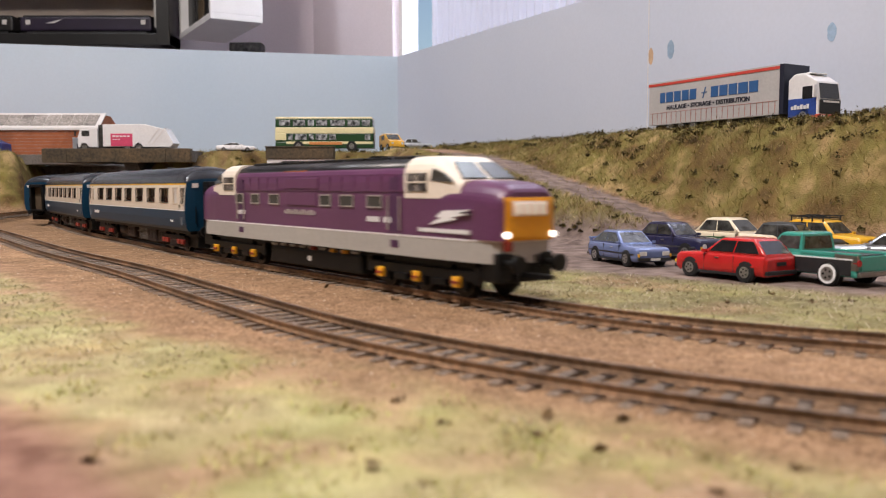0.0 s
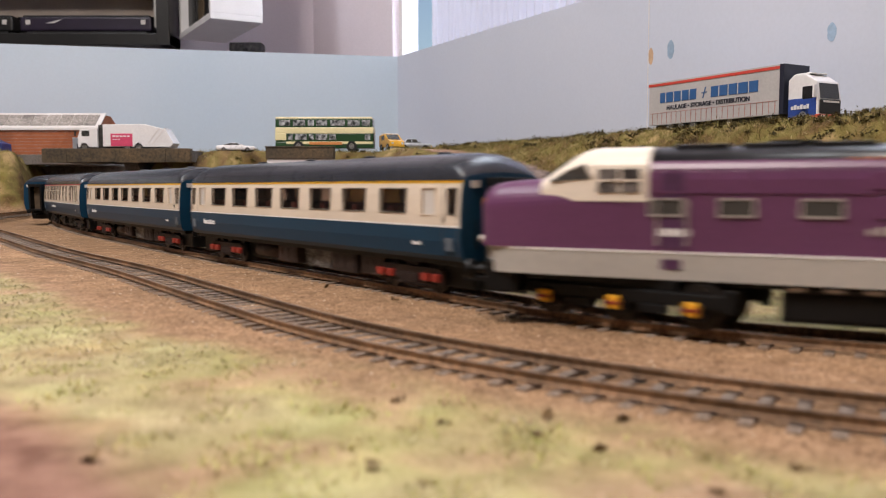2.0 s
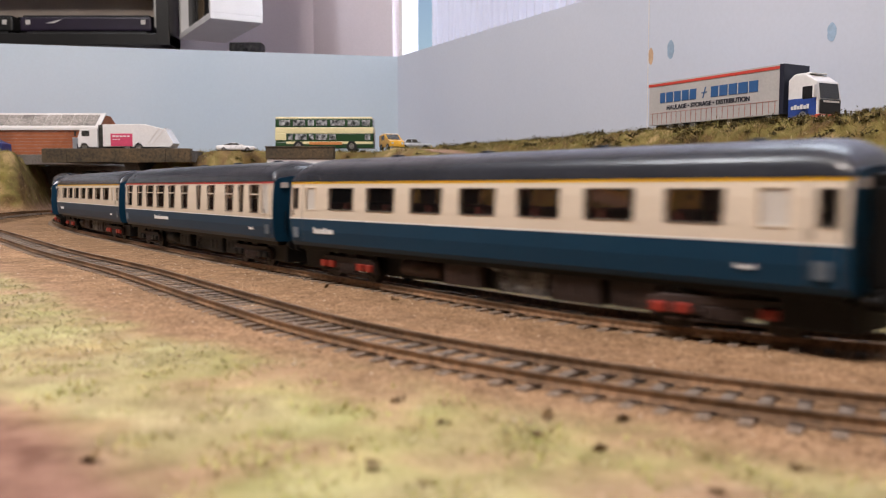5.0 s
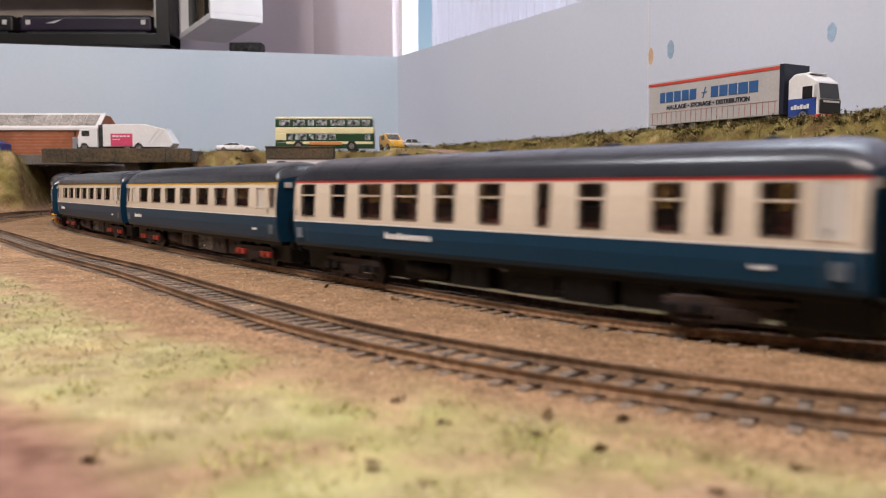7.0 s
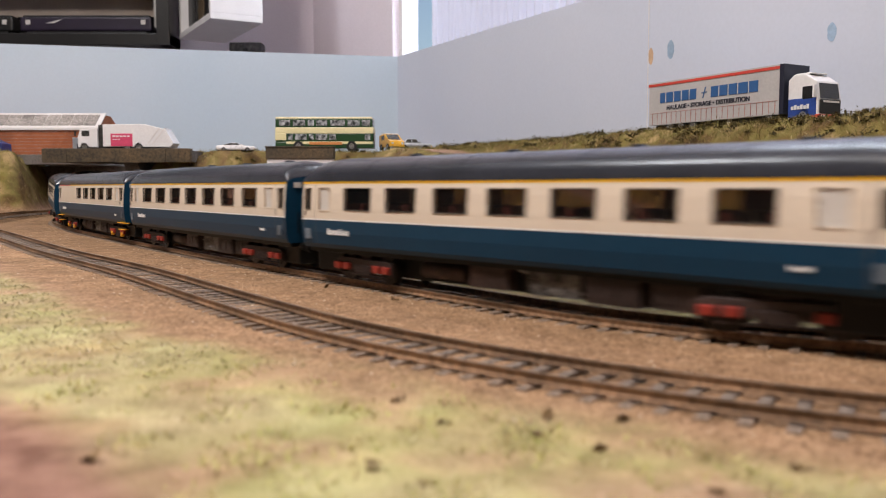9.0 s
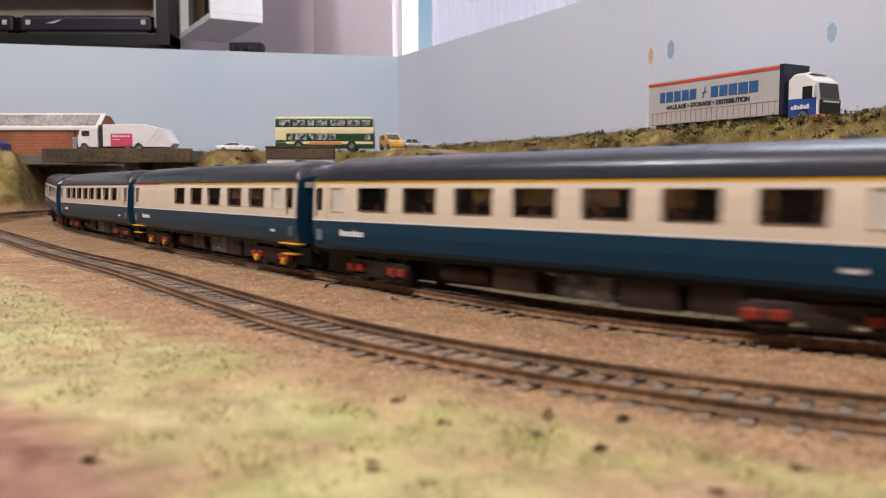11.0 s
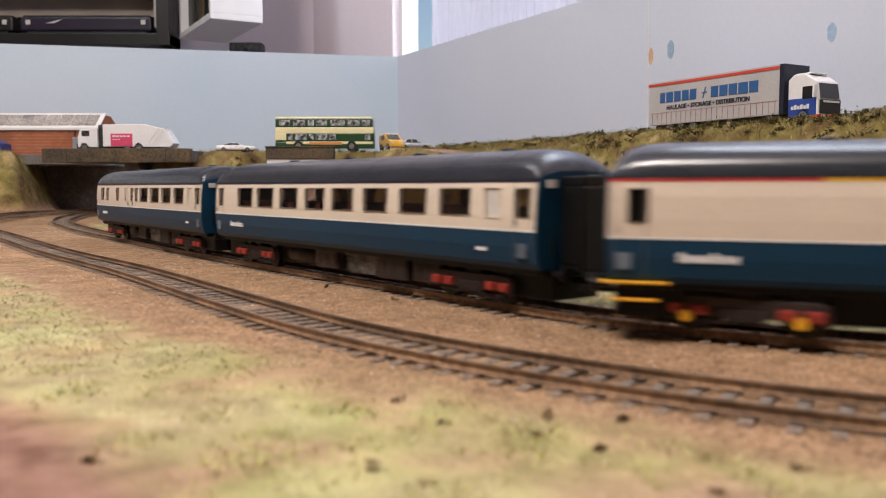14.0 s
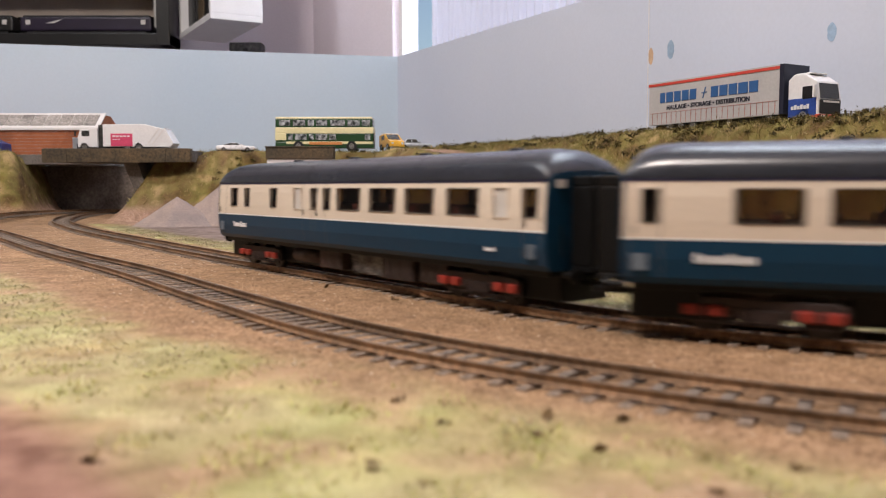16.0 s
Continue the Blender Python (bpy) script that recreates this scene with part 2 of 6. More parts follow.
def ground_material():
    m = bpy.data.materials.new("layout_ground")
    m.use_nodes = True
    n, l = m.node_tree.nodes, m.node_tree.links
    b = n["Principled BSDF"]
    b.inputs["Roughness"].default_value = 0.95
    b.inputs["Specular IOR Level"].default_value = 0.15
    tc = n.new("ShaderNodeTexCoord")

    def tex(scale, detail=4, kind="ShaderNodeTexNoise"):
        t = n.new(kind)
        t.inputs["Scale"].default_value = scale
        if kind == "ShaderNodeTexNoise":
            t.inputs["Detail"].default_value = detail
        l.new(tc.outputs["Object"], t.inputs["Vector"])
        return t

    def ramp(src, stops):
        r = n.new("ShaderNodeValToRGB")
        els = r.color_ramp.elements
        els[0].position, els[0].color = stops[0][0], (*stops[0][1], 1)
        els[1].position, els[1].color = stops[-1][0], (*stops[-1][1], 1)
        for pos, c in stops[1:-1]:
            els.new(pos).color = (*c, 1)
        l.new(src, r.inputs["Fac"])
        return r

    def blend(fac, a, c, mode="MIX"):
        x = n.new("ShaderNodeMix")
        x.data_type, x.blend_type = "RGBA", mode
        if isinstance(fac, float):
            x.inputs["Factor"].default_value = fac
        else:
            l.new(fac, x.inputs["Factor"])
        l.new(a, x.inputs["A"])
        l.new(c, x.inputs["B"])
        return x.outputs["Result"]

    att = n.new("ShaderNodeAttribute")
    att.attribute_name = "cover"
    sep = n.new("ShaderNodeSeparateColor")
    l.new(att.outputs["Color"], sep.inputs["Color"])
    stones = tex(900, kind="ShaderNodeTexVoronoi")
    wide, mid, fine = tex(14, 5), tex(90, 5), tex(700, 3)
    earth = ramp(stones.outputs["Color"], [(0.0, (0.22, 0.135, 0.095)), (0.45, (0.335, 0.215, 0.155)), (0.8, (0.40, 0.265, 0.20)), (1.0, (0.50, 0.37, 0.29))])
    ballast = ramp(stones.outputs["Color"], [(0.0, (0.15, 0.09, 0.05)), (0.5, (0.285, 0.175, 0.10)), (1.0, (0.43, 0.29, 0.18))])
    yard = ramp(mid.outputs["Fac"], [(0.3, (0.15, 0.112, 0.10)), (0.7, (0.235, 0.18, 0.158))])
    clump = tex(32, 6)
    patchy = tex(15, 4)
    lawn = ramp(patchy.outputs["Fac"], [(0.31, (0.45, 0.285, 0.185)), (0.41, (0.49, 0.375, 0.21)), (0.48, (0.38, 0.405, 0.155)), (0.57, (0.47, 0.475, 0.235)), (0.64, (0.39, 0.34, 0.145)), (0.74, (0.52, 0.44, 0.22))])
    scrub = ramp(clump.outputs["Fac"], [(0.32, (0.055, 0.034, 0.012)), (0.44, (0.14, 0.095, 0.029)), (0.56, (0.165, 0.145, 0.039)), (0.68, (0.34, 0.245, 0.11))])
    c = blend(sep.outputs["Green"], earth.outputs["Color"], ballast.outputs["Color"])
    c = blend(sep.outputs["Blue"], c, yard.outputs["Color"])
    att2 = n.new("ShaderNodeAttribute")
    att2.attribute_name = "soil"
    damp = ramp(mid.outputs["Fac"], [(0.3, (0.215, 0.115, 0.085)), (0.7, (0.32, 0.190, 0.145))])
    c = blend(att2.outputs["Fac"], c, damp.outputs["Color"])
    turf = blend(att.outputs["Alpha"], lawn.outputs["Color"], scrub.outputs["Color"])
    c = blend(sep.outputs["Red"], c, turf)
    patch = ramp(wide.outputs["Fac"], [(0.3, (0.78, 0.76, 0.74)), (0.7, (1.12, 1.1, 1.08))])
    c = blend(1.0, c, patch.outputs["Color"], "MULTIPLY")
    speck = ramp(mid.outputs["Fac"], [(0.32, (0.72, 0.70, 0.68)), (0.5, (1.0, 1.0, 1.0)), (0.68, (1.18, 1.18, 1.18))])
    c = blend(0.8, c, speck.outputs["Color"], "MULTIPLY")
    l.new(c, b.inputs["Base Color"])
    bump = n.new("ShaderNodeBump")
    bump.inputs["Strength"].default_value, bump.inputs["Distance"].default_value = 0.8, 0.0006
    l.new(stones.outputs["Distance"], bump.inputs["Height"])
    l.new(bump.outputs["Normal"], b.inputs["Normal"])
    return m


def build_ground():
    xs = np.concatenate([np.arange(-1.6, -0.66, 0.03), np.arange(-0.66, 0.42, 0.006), np.arange(0.42, 1.7, 0.03)])
    ys = np.concatenate([np.arange(-1.7, 0.08, 0.03), np.arange(0.08, 0.75, 0.005), np.arange(0.75, 1.62, 0.008)])
    verts, cover = [], []
    for y in ys:
        for x in xs:
            verts.append((x, y, ground_z(x, y)))
            p, q = wall_pq(x, y)
            g = grassiness(x, y) if (-0.8 < x < 0.6 and 0.0 < y < 1.5) else 0.4
            d = min(np.min(np.hypot(FAR_XY[::3, 0] - x, FAR_XY[::3, 1] - y)), np.min(np.hypot(NEAR_XY[::3, 0] - x, NEAR_XY[::3, 1] - y)) if y > np.interp(x, NEAR_XY[::-1, 0][::1], NEAR_XY[::-1, 1]) * 0 else 9)
            beyond_far = x > np.interp(-y, -FAR_XY[300:, 1], FAR_XY[300:, 0]) and np.min(np.hypot(FAR_XY[::3, 0] - x, FAR_XY[::3, 1] - y)) > 0.04
            yard = 1.0 if (beyond_far and 0.1 < y < 1.05) else 0.0
            near_side = y < np.interp(x, NEAR_XY[150:, 0], NEAR_XY[150:, 1]) - 0.016
            ball = 0.0 if near_side else smooth01(0.09, 0.03, d)
            cover.append((g, ball, yard, 1.0 if verts[-1][2] > 0.006 else 0.62 if beyond_far else 0.0))
    nx = len(xs)
    left_n = Vector((-ALONG_L.y, ALONG_L.x))

    def inside(k):
        x, y = verts[k][:2]
        return wall_pq(x, y)[1] > -0.004 and (Vector((x, y)) - CORNER).dot(left_n) > -0.006

    faces = [(j * nx + i, j * nx + i + 1, (j + 1) * nx + i + 1, (j + 1) * nx + i) for j in range(len(ys) - 1) for i in range(nx - 1)]
    faces = [q for q in faces if any(inside(k) for k in q)]
    me = bpy.data.meshes.new("ground")
    me.from_pydata(verts, [], faces)
    a = me.color_attributes.new("cover", "FLOAT_COLOR", "POINT")
    a.data.foreach_set("color", np.array(cover, dtype=np.float32).ravel())
    me.attributes.new("soil", "FLOAT", "POINT").data.foreach_set("value", [soil(v[0], v[1]) if v[1] < 0.5 else 0.0 for v in verts])
    me.materials.append(ground_material())
    for f in me.polygons:
        f.use_smooth = True
    ob = new("ground", me)
    tagged(ob, "scenic baseboard of brown ballast, earth and static grass", "ground", kind="structure")
    return ob


ground = build_ground()


# ---- walls of the layout and of the room ----


def slab(name, a, b, z0, z1, thick, material, label, z1b=None):
    """An upright board from a to b, its thickness behind it (to the left of a to b)."""
    a, b = Vector(a), Vector(b)
    d = (b - a).normalized()
    n = Vector((-d.y, d.x)) * thick
    bm = bmesh.new()
    pts = [(a, z0), (b, z0), (b, z1b if z1b is not None else z1), (a, z1)]
    f = [bm.verts.new((p.x, p.y, z)) for p, z in pts]
    g = [bm.verts.new((p.x + n.x, p.y + n.y, z)) for p, z in pts]
    bm.faces.new(f), bm.faces.new(g)
    for i in range(4):
        bm.faces.new((f[i], f[(i + 1) % 4], g[(i + 1) % 4], g[i]))
    ob = part(name, bm, material)
    return tagged(ob, label, "wall", kind="structure")


right_end = CORNER + ALONG_R * 2.9
left_end = CORNER + ALONG_L * 1.5
slab("wall_east", CORNER, right_end, -0.05, 0.2895, 0.012, M["board_r"], "pale grey painted backscene board")
slab("wall_north", left_end, CORNER, -0.05, 0.2895, 0.012, M["board_l"], "pale blue painted backscene board", 0.2895)


# ---- track ----


def build_track(name, far, s0, s1, label):
    thing = empty(name, label, "railway track")
    tagged(thing, kind="structure")
    n = int((s1 - s0) / 0.008)
    for side in (-1, 1):
        web, head = [], []
        for i in range(n + 1):
            s = s0 + (s1 - s0) * i / n
            a, b = on_track(s - 0.002, far), on_track(s + 0.002, far)
            u = (b - a).normalized()
            nrm = Vector((-u.y, u.x, 0))
            c = (a + b) / 2 + nrm * side * GAUGE / 2
            prof = [(-0.0009, -0.0027), (0.0009, -0.0027), (0.0009, -0.0023), (0.0003, -0.0019), (0.0003, -0.0009), (0.0006, -0.0006), (0.0006, -0.0002), (-0.0006, -0.0002), (-0.0006, -0.0006), (-0.0003, -0.0009), (-0.0003, -0.0019), (-0.0009, -0.0023)]
            web.append([c + nrm * y + Vector((0, 0, z)) for y, z in prof])
            head.append([c + nrm * y + Vector((0, 0, z)) for y, z in ((-0.0005, -0.00021), (0.0005, -0.00021), (0.0005, 0.0), (-0.0005, 0.0))])
        rail = part("rail", loft(web), M["rail"], thing)
        part("rail_head", loft(head), M["railtop"], rail, "worn bright rail head")
    slp = box(-0.0015, 0.0015, -0.0152, 0.0152, -0.0052, -0.0031, 0.0003)
    first, k = None, 0
    s = s0
    spots = []
    while s < s1:
        spots.append(s)
        s += 0.0082
    mid = sorted(spots, key=lambda v: abs(v - (-0.1 if far else -0.2)))[:290]
    rest = bmesh.new()
    for v in spots:
        a, b = on_track(v - 0.002, far), on_track(v + 0.002, far)
        u = b - a
        j = random.uniform(-1.5, 1.5)
        m = Matrix.Translation((a + b) / 2 + Vector((0, 0, random.uniform(-0.0003, 0.0001)))) @ Matrix.Rotation(math.atan2(u.y, u.x) + radians(j), 4, "Z")
        if v in mid:
            if first is None:
                first = part("sleeper", slp, M["sleeper"], thing)
                first.matrix_basis = m
            else:
                alike(first, thing, m)
        else:
            box(-0.0015, 0.0015, -0.0152, 0.0152, -0.0052, -0.0031, 0, rest)
            bmesh.ops.transform(rest, matrix=m, verts=rest.verts[-8:])
    if len(rest.verts):
        tagged(part("sleepers_beyond", rest, M["sleeper"], thing), kind="stuff")
    return thing


build_track("railway_track", False, -1.36, 1.1, "near single railway track with rusty rails on brown sleepers")
build_track("railway_track", True, -1.75, 2.45, "railway track that the passenger train runs on")


# ---- train ----
SIDE = [(0.0150, 0.0169), (0.0169, 0.0178), (0.0225, 0.0186), (0.0284, 0.0188), (0.0340, 0.0187), (0.0410, 0.0183), (0.0462, 0.0176)]


def half_width(z):
    return float(np.interp(z, [a for a, _ in SIDE], [b for _, b in SIDE]))


def side_sheet(x0, x1, z0, z1, holes, side, proud=0.0, reveal=0.0009):
    """A body side between heights, with true openings and reveals."""
    bm = bmesh.new()
    xs = sorted({x0, x1, *[v for h in holes for v in h[:2]]})
    zs = sorted({z0, z1, *[v for h in holes for v in h[2:4]], *[a for a, _ in SIDE if z0 < a < z1]})
    co = {}

    def vert(x, z, depth=0.0):
        k = (round(x, 6), round(z, 6), depth)
        if k not in co:
            co[k] = bm.verts.new((x, side * (half_width(z) + proud - depth), z))
        return co[k]

    def hole(x, z):
        return any(h[0] - 1e-7 <= x <= h[1] + 1e-7 and h[2] - 1e-7 <= z <= h[3] + 1e-7 for h in holes)

    for xa, xb in zip(xs, xs[1:]):
        for za, zb in zip(zs, zs[1:]):
            if not hole((xa + xb) / 2, (za + zb) / 2):
                bm.faces.new((vert(xa, za), vert(xb, za), vert(xb, zb), vert(xa, zb)))
    for hx0, hx1, hz0, hz1 in [h[:4] for h in holes]:
        zz = [z for z in zs if hz0 - 1e-7 <= z <= hz1 + 1e-7]
        for a, b in zip(zz, zz[1:]):
            for x in (hx0, hx1):
                bm.faces.new((vert(x, a), vert(x, b), vert(x, b, reveal), vert(x, a, reveal)))
        xx = [x for x in xs if hx0 - 1e-7 <= x <= hx1 + 1e-7]
        for a, b in zip(xx, xx[1:]):
            for z in (hz0, hz1):
                bm.faces.new((vert(a, z), vert(b, z), vert(b, z, reveal), vert(a, z, reveal)))
    return bm


def ring_frame(x0, x1, z0, z1, side, w=0.0007):
    """A raised window surround."""
    bm = bmesh.new()
    for a, b, c, d in ((x0 - w, x1 + w, z1, z1 + w), (x0 - w, x1 + w, z0 - w, z0), (x0 - w, x0, z0, z1), (x1, x1 + w, z0, z1)):
        y = half_width((c + d) / 2)
        y0, y1 = sorted((side * (y - 0.0004), side * (y + 0.00025)))
        box(a, b, y0, y1, c, d, 0, bm)
    return bm


def wheelset(parent, x, r=0.0062, spokes=False):
    bm = bmesh.new()
    for s in (-1, 1):
        y = s * GAUGE / 2
        cyl((0, y - 0.0012, 0), (0, y + 0.0012, 0), r, 24, bm)
        cyl((0, y - s * 0.0012, 0), (0, y - s * 0.0018, 0), r + 0.0008, 24, bm)
        for k in range(5):
            a = k * 2 * math.pi / 5
            cyl((math.cos(a) * r * 0.6, y + s * 0.0011, math.sin(a) * r * 0.6), (math.cos(a) * r * 0.6, y + s * 0.0016, math.sin(a) * r * 0.6), r * 0.12, 8, bm)
    cyl((0, -GAUGE / 2, 0), (0, GAUGE / 2, 0), 0.001, 10, bm)
    ob = part("wheelset", bm, M["wheelm"], parent)
    ob.matrix_basis = pose(x, 0, r)
    return ob


M["wheelm"] = mat("wheel_dark", (0.05, 0.042, 0.038), 0.4, 0.6, vary=0.2)


def coach_bogie(parent, x, red=True, yellow_axle=False):
    """Frame with springs and coloured axleboxes; it swivels under the body."""
    bm = bmesh.new()
    for s in (-1, 1):
        y0, y1 = sorted((s * 0.0128, s * 0.0150))
        box(-0.0215, 0.0215, y0, y1, 0.0078, 0.0108, 0.0004, bm)
        box(-0.0065, 0.0065, y0 - 0.0003, y1 + 0.0003, 0.0038, 0.0078, 0.0005, bm)
        for k in (-1, 1):
            box(k * 0.0135 - 0.0062, k * 0.0135 + 0.0062, y0, y1, 0.0050, 0.0080, 0.0004, bm)
            box(k * 0.0225 - 0.001, k * 0.0225 + 0.001, y0, y1, 0.0040, 0.0100, 0.0002, bm)
        for k in range(-2, 3):
            cyl((k * 0.0024, s * 0.0152, 0.0040), (k * 0.0024, s * 0.0152, 0.0075), 0.0009, 8, bm)
        box(-0.020, 0.020, min(s * 0.0146, s * 0.0152), max(s * 0.0146, s * 0.0152), 0.0030, 0.0036, 0, bm)
    box(-0.004, 0.004, -0.013, 0.013, 0.0085, 0.0145, 0.0004, bm)
    # added inner block that darkens the view through the bogie
    box(-0.022, 0.022, -0.0075, 0.0075, 0.0042, 0.0125, 0.0006, bm)
    b = part("bogie", bm, M["under"], parent, "dark brown bogie frame")
    b.matrix_basis = pose(x, 0, 0)
    for k in (-1, 1):
        wheelset(b, k * 0.0165)
        for s in (-1, 1):
            for e in (-0.0037, 0.0037):
                y0, y1 = sorted((s * 0.0148, s * 0.0168))
                ab = box(k * 0.0165 + e - 0.0026, k * 0.0165 + e + 0.0026, y0, y1, 0.0052, 0.0085, 0.0006)
                part("axlebox", ab, M["bogie_red"] if red else M["black"], b, "orange-red axlebox spring" if red else "")
            if yellow_axle:
                part("axle_cap", cyl((k * 0.0165, s * 0.0150, 0.0048), (k * 0.0165, s * 0.0174, 0.0048), 0.0018, 12), M["bogie_yel"], b, "yellow axle cap")
    return b


HALF = 0.1340


def lettering(parent, x, z, n, h, side, w=None, name="lettering"):
    """Unreadable lettering as small white bars."""
    bm = bmesh.new()
    y = half_width(z) + 0.0003
    step = h * 0.62
    for i in range(n):
        y0, y1 = sorted((side * (y - 0.0005), side * y))
        hh = h if i in (0, 5) else h * 0.72
        box(x + i * step, x + i * step + step * 0.72, y0, y1, z, z + hh, 0, bm)
    part(name, bm, M["white"], parent, "white lettering bars")


def coach(kind, stripe, windows, label, waist=0.0284, zt=0.0462, wz=(0.0334, 0.0430), red=True, tall=False, steps=False, numbers=True):
    """A corridor coach, front towards +x: windows are (x0, x1, sort) in mm; sort w clear, f frosted, n narrow clear."""
    thing = empty("railway_coach", label, "railway coach", "coaches of the train")
    holes, clear = [], []
    for a, b, sort in windows:
        z0, z1 = wz
        if sort == "f":
            z0, z1 = wz[0] - 0.0004, wz[1] + 0.0004
        holes.append((a / 1000, b / 1000, z0, z1, sort))
    for side in (-1, 1):
        part("lower_panel", side_sheet(-HALF, HALF, 0.0150, waist, [], side), M["blue"], thing, "blue lower body side")
        part("upper_panel", side_sheet(-HALF, HALF, waist, zt - 0.0008, holes, side), M["cream"], thing, "off-white upper body side", )
        for a, b, m, lab in stripe:
            part("cantrail_stripe", side_sheet(a / 1000, b / 1000, zt - 0.0008, zt + 0.0002, [], side, 0.00012), m, thing, lab)
        # thin pale line at the waist and a gutter
        part("waist_line", side_sheet(-HALF, HALF, waist - 0.0002, waist + 0.00035, [], side, 0.0001), M["white"], thing)
        part("gutter", side_sheet(-HALF, HALF, zt + 0.0002, zt + 0.0007, [], side, 0.0004), M["roof"], thing)
        for x0, x1, z0, z1, sort in holes:
            y = half_width((z0 + z1) / 2)
            ya, yb = sorted((side * (y - 0.0011), side * (y - 0.0007)))
            pane = part("window", box(x0 - 0.0003, x1 + 0.0003, ya, yb, z0 - 0.0003, z1 + 0.0003), M["frost"] if sort == "f" else M["glass"], thing, "frosted white window" if sort == "f" else "")
            pane.visible_shadow = sort == "f"
            part("window_frame", ring_frame(x0, x1, z0, z1, side, 0.0004), M["wframe"] if sort != "f" else M["cream"], pane)
            if tall and sort != "f" and x1 - x0 > 0.008:
                zb = z0 + (z1 - z0) * 0.66
                ya, yb = sorted((side * (y - 0.0008), side * (y + 0.0001)))
                part("ventilator_bar", box(x0, x1, ya, yb, zb - 0.0003, zb + 0.0004), M["cream"], pane)
        # door joints and handles
        for xd in (-0.1275, 0.1275) + (((-0.0285, -0.0155)) if kind == "brake" else ()):
            for e in (-0.0045, 0.0045):
                bm = side_sheet(xd + e - 0.00015, xd + e + 0.00015, 0.0165, zt - 0.001, [], side, 0.00008)
                part("door_joint", bm, M["wframe"], thing)
            y = half_width(0.031) + 0.0004
            part("door_handle", cyl((xd - 0.003, side * y, 0.0300), (xd - 0.003, side * y, 0.0325), 0.0003, 8), M["steel"], thing)
        lettering(thing, -0.1135 if kind != "mk1" else -0.062, 0.0215, 9 if kind != "mk1" else 16, 0.0030, side, name="lettering")
        lettering(thing, 0.103, 0.0205, 6, 0.0016, side, name="running_number")
        y0, y1 = sorted((side * (half_width(0.022) - 0.0004), side * (half_width(0.022) + 0.0003)))
        for xd in (-0.129, 0.127):
            part("data_panel", box(xd - 0.0022, xd + 0.0022, y0, y1, 0.0190, 0.0240), M["panel_grey"], thing, "small pale grey data panel")
        if steps:
            for xs in (-0.126, 0.126):
                y0, y1 = sorted((side * 0.0150, side * 0.0196))
                part("step_board", box(xs - 0.010, xs + 0.010, y0, y1, 0.0147, 0.0154, 0.0002), M["bogie_yel"], thing, "yellow step board")
                part("step_board", box(xs - 0.007, xs + 0.007, y0, y1, 0.0095, 0.0101, 0.0002), M["bogie_yel"], thing, "yellow step board")
    # roof with rounded ends
    rings = []
    for x, k in ((-HALF, 0.0), (-HALF + 0.0015, 0.45), (-HALF + 0.004, 0.75), (-HALF + 0.008, 0.93), (-HALF + 0.014, 1), (0, 1), (HALF - 0.014, 1), (HALF - 0.008, 0.93), (HALF - 0.004, 0.75), (HALF - 0.0015, 0.45), (HALF, 0.0)):
        ring = []
        for i in range(17):
            a = math.pi * i / 16
            ring.append((x, math.cos(a) * 0.0178, zt + 0.0005 + (0.0022 + 0.0088 * k) * math.sin(a) ** 0.8))
        rings.append(ring)
    roof = part("roof", loft(rings, caps=True, closed=False), M["roof"], thing, "dark grey ribbed roof", smooth=True)
    for i in range(9):
        x = -0.115 + 0.0287 * i
        ring = [[(x + e, math.cos(math.pi * j / 16) * 0.01795, zt + 0.0006 + 0.01115 * math.sin(math.pi * j / 16) ** 0.8) for j in range(17)] for e in (-0.00025, 0.00025)]
        part("roof_rib", loft(ring, caps=False, closed=False), M["roof"], roof)
        if i % 2:
            part("roof_vent", box(x + 0.010, x + 0.0145, -0.002, 0.002, zt + 0.0105, zt + 0.0124, 0.0005), M["roof"], roof)
    # ends with gangways
    for e in (-1, 1):
        prof = [(half_width(z), z) for z, _ in SIDE] + [(math.cos(a) * 0.0174, zt + 0.0005 + 0.0030 * math.sin(a)) for a in (0.5, 1.0, 1.57, 2.14, 2.64)] + [(-half_width(z), z) for z, _ in SIDE[::-1]]
        end = part("end_wall", prism(prof, "x", *sorted((e * (HALF - 0.0006), e * (HALF + 0.0004)))), M["blue"], thing, "dark blue coach end")
        a0, a1 = sorted((e * HALF, e * (HALF + 0.0094)))
        for piece, y0, y1, z0, z1 in (("gangway_side", -0.0078, -0.0055, 0.0165, 0.0440), ("gangway_side", 0.0055, 0.0078, 0.0165, 0.0440), ("gangway_hood", -0.0078, 0.0078, 0.0440, 0.0475), ("gangway_step", -0.0078, 0.0078, 0.0145, 0.0165)):
            part(piece, box(a0, a1, y0, y1, z0, z1, 0.0006), M["black"], thing, "black rubber corridor connection")
        part("gangway_door", box(*sorted((e * (HALF + 0.0005), e * (HALF + 0.0012))), -0.0055, 0.0055, 0.0165, 0.0440), mat_door, thing, "brown gangway door")
        for s in (-1, 1):
            part("buffer", cyl((e * HALF, s * 0.0105, 0.0135), (e * (HALF + 0.006), s * 0.0105, 0.0135), 0.0011, 12, cyl((e * (HALF + 0.005), s * 0.0105, 0.0135), (e * (HALF + 0.0062), s * 0.0105, 0.0135), 0.0026, 14)), M["black"], thing)
            part("end_handrail", cyl((e * (HALF + 0.0012), s * 0.0125, 0.020), (e * (HALF + 0.0012), s * 0.0125, 0.031), 0.0003, 6), M["black"], thing)
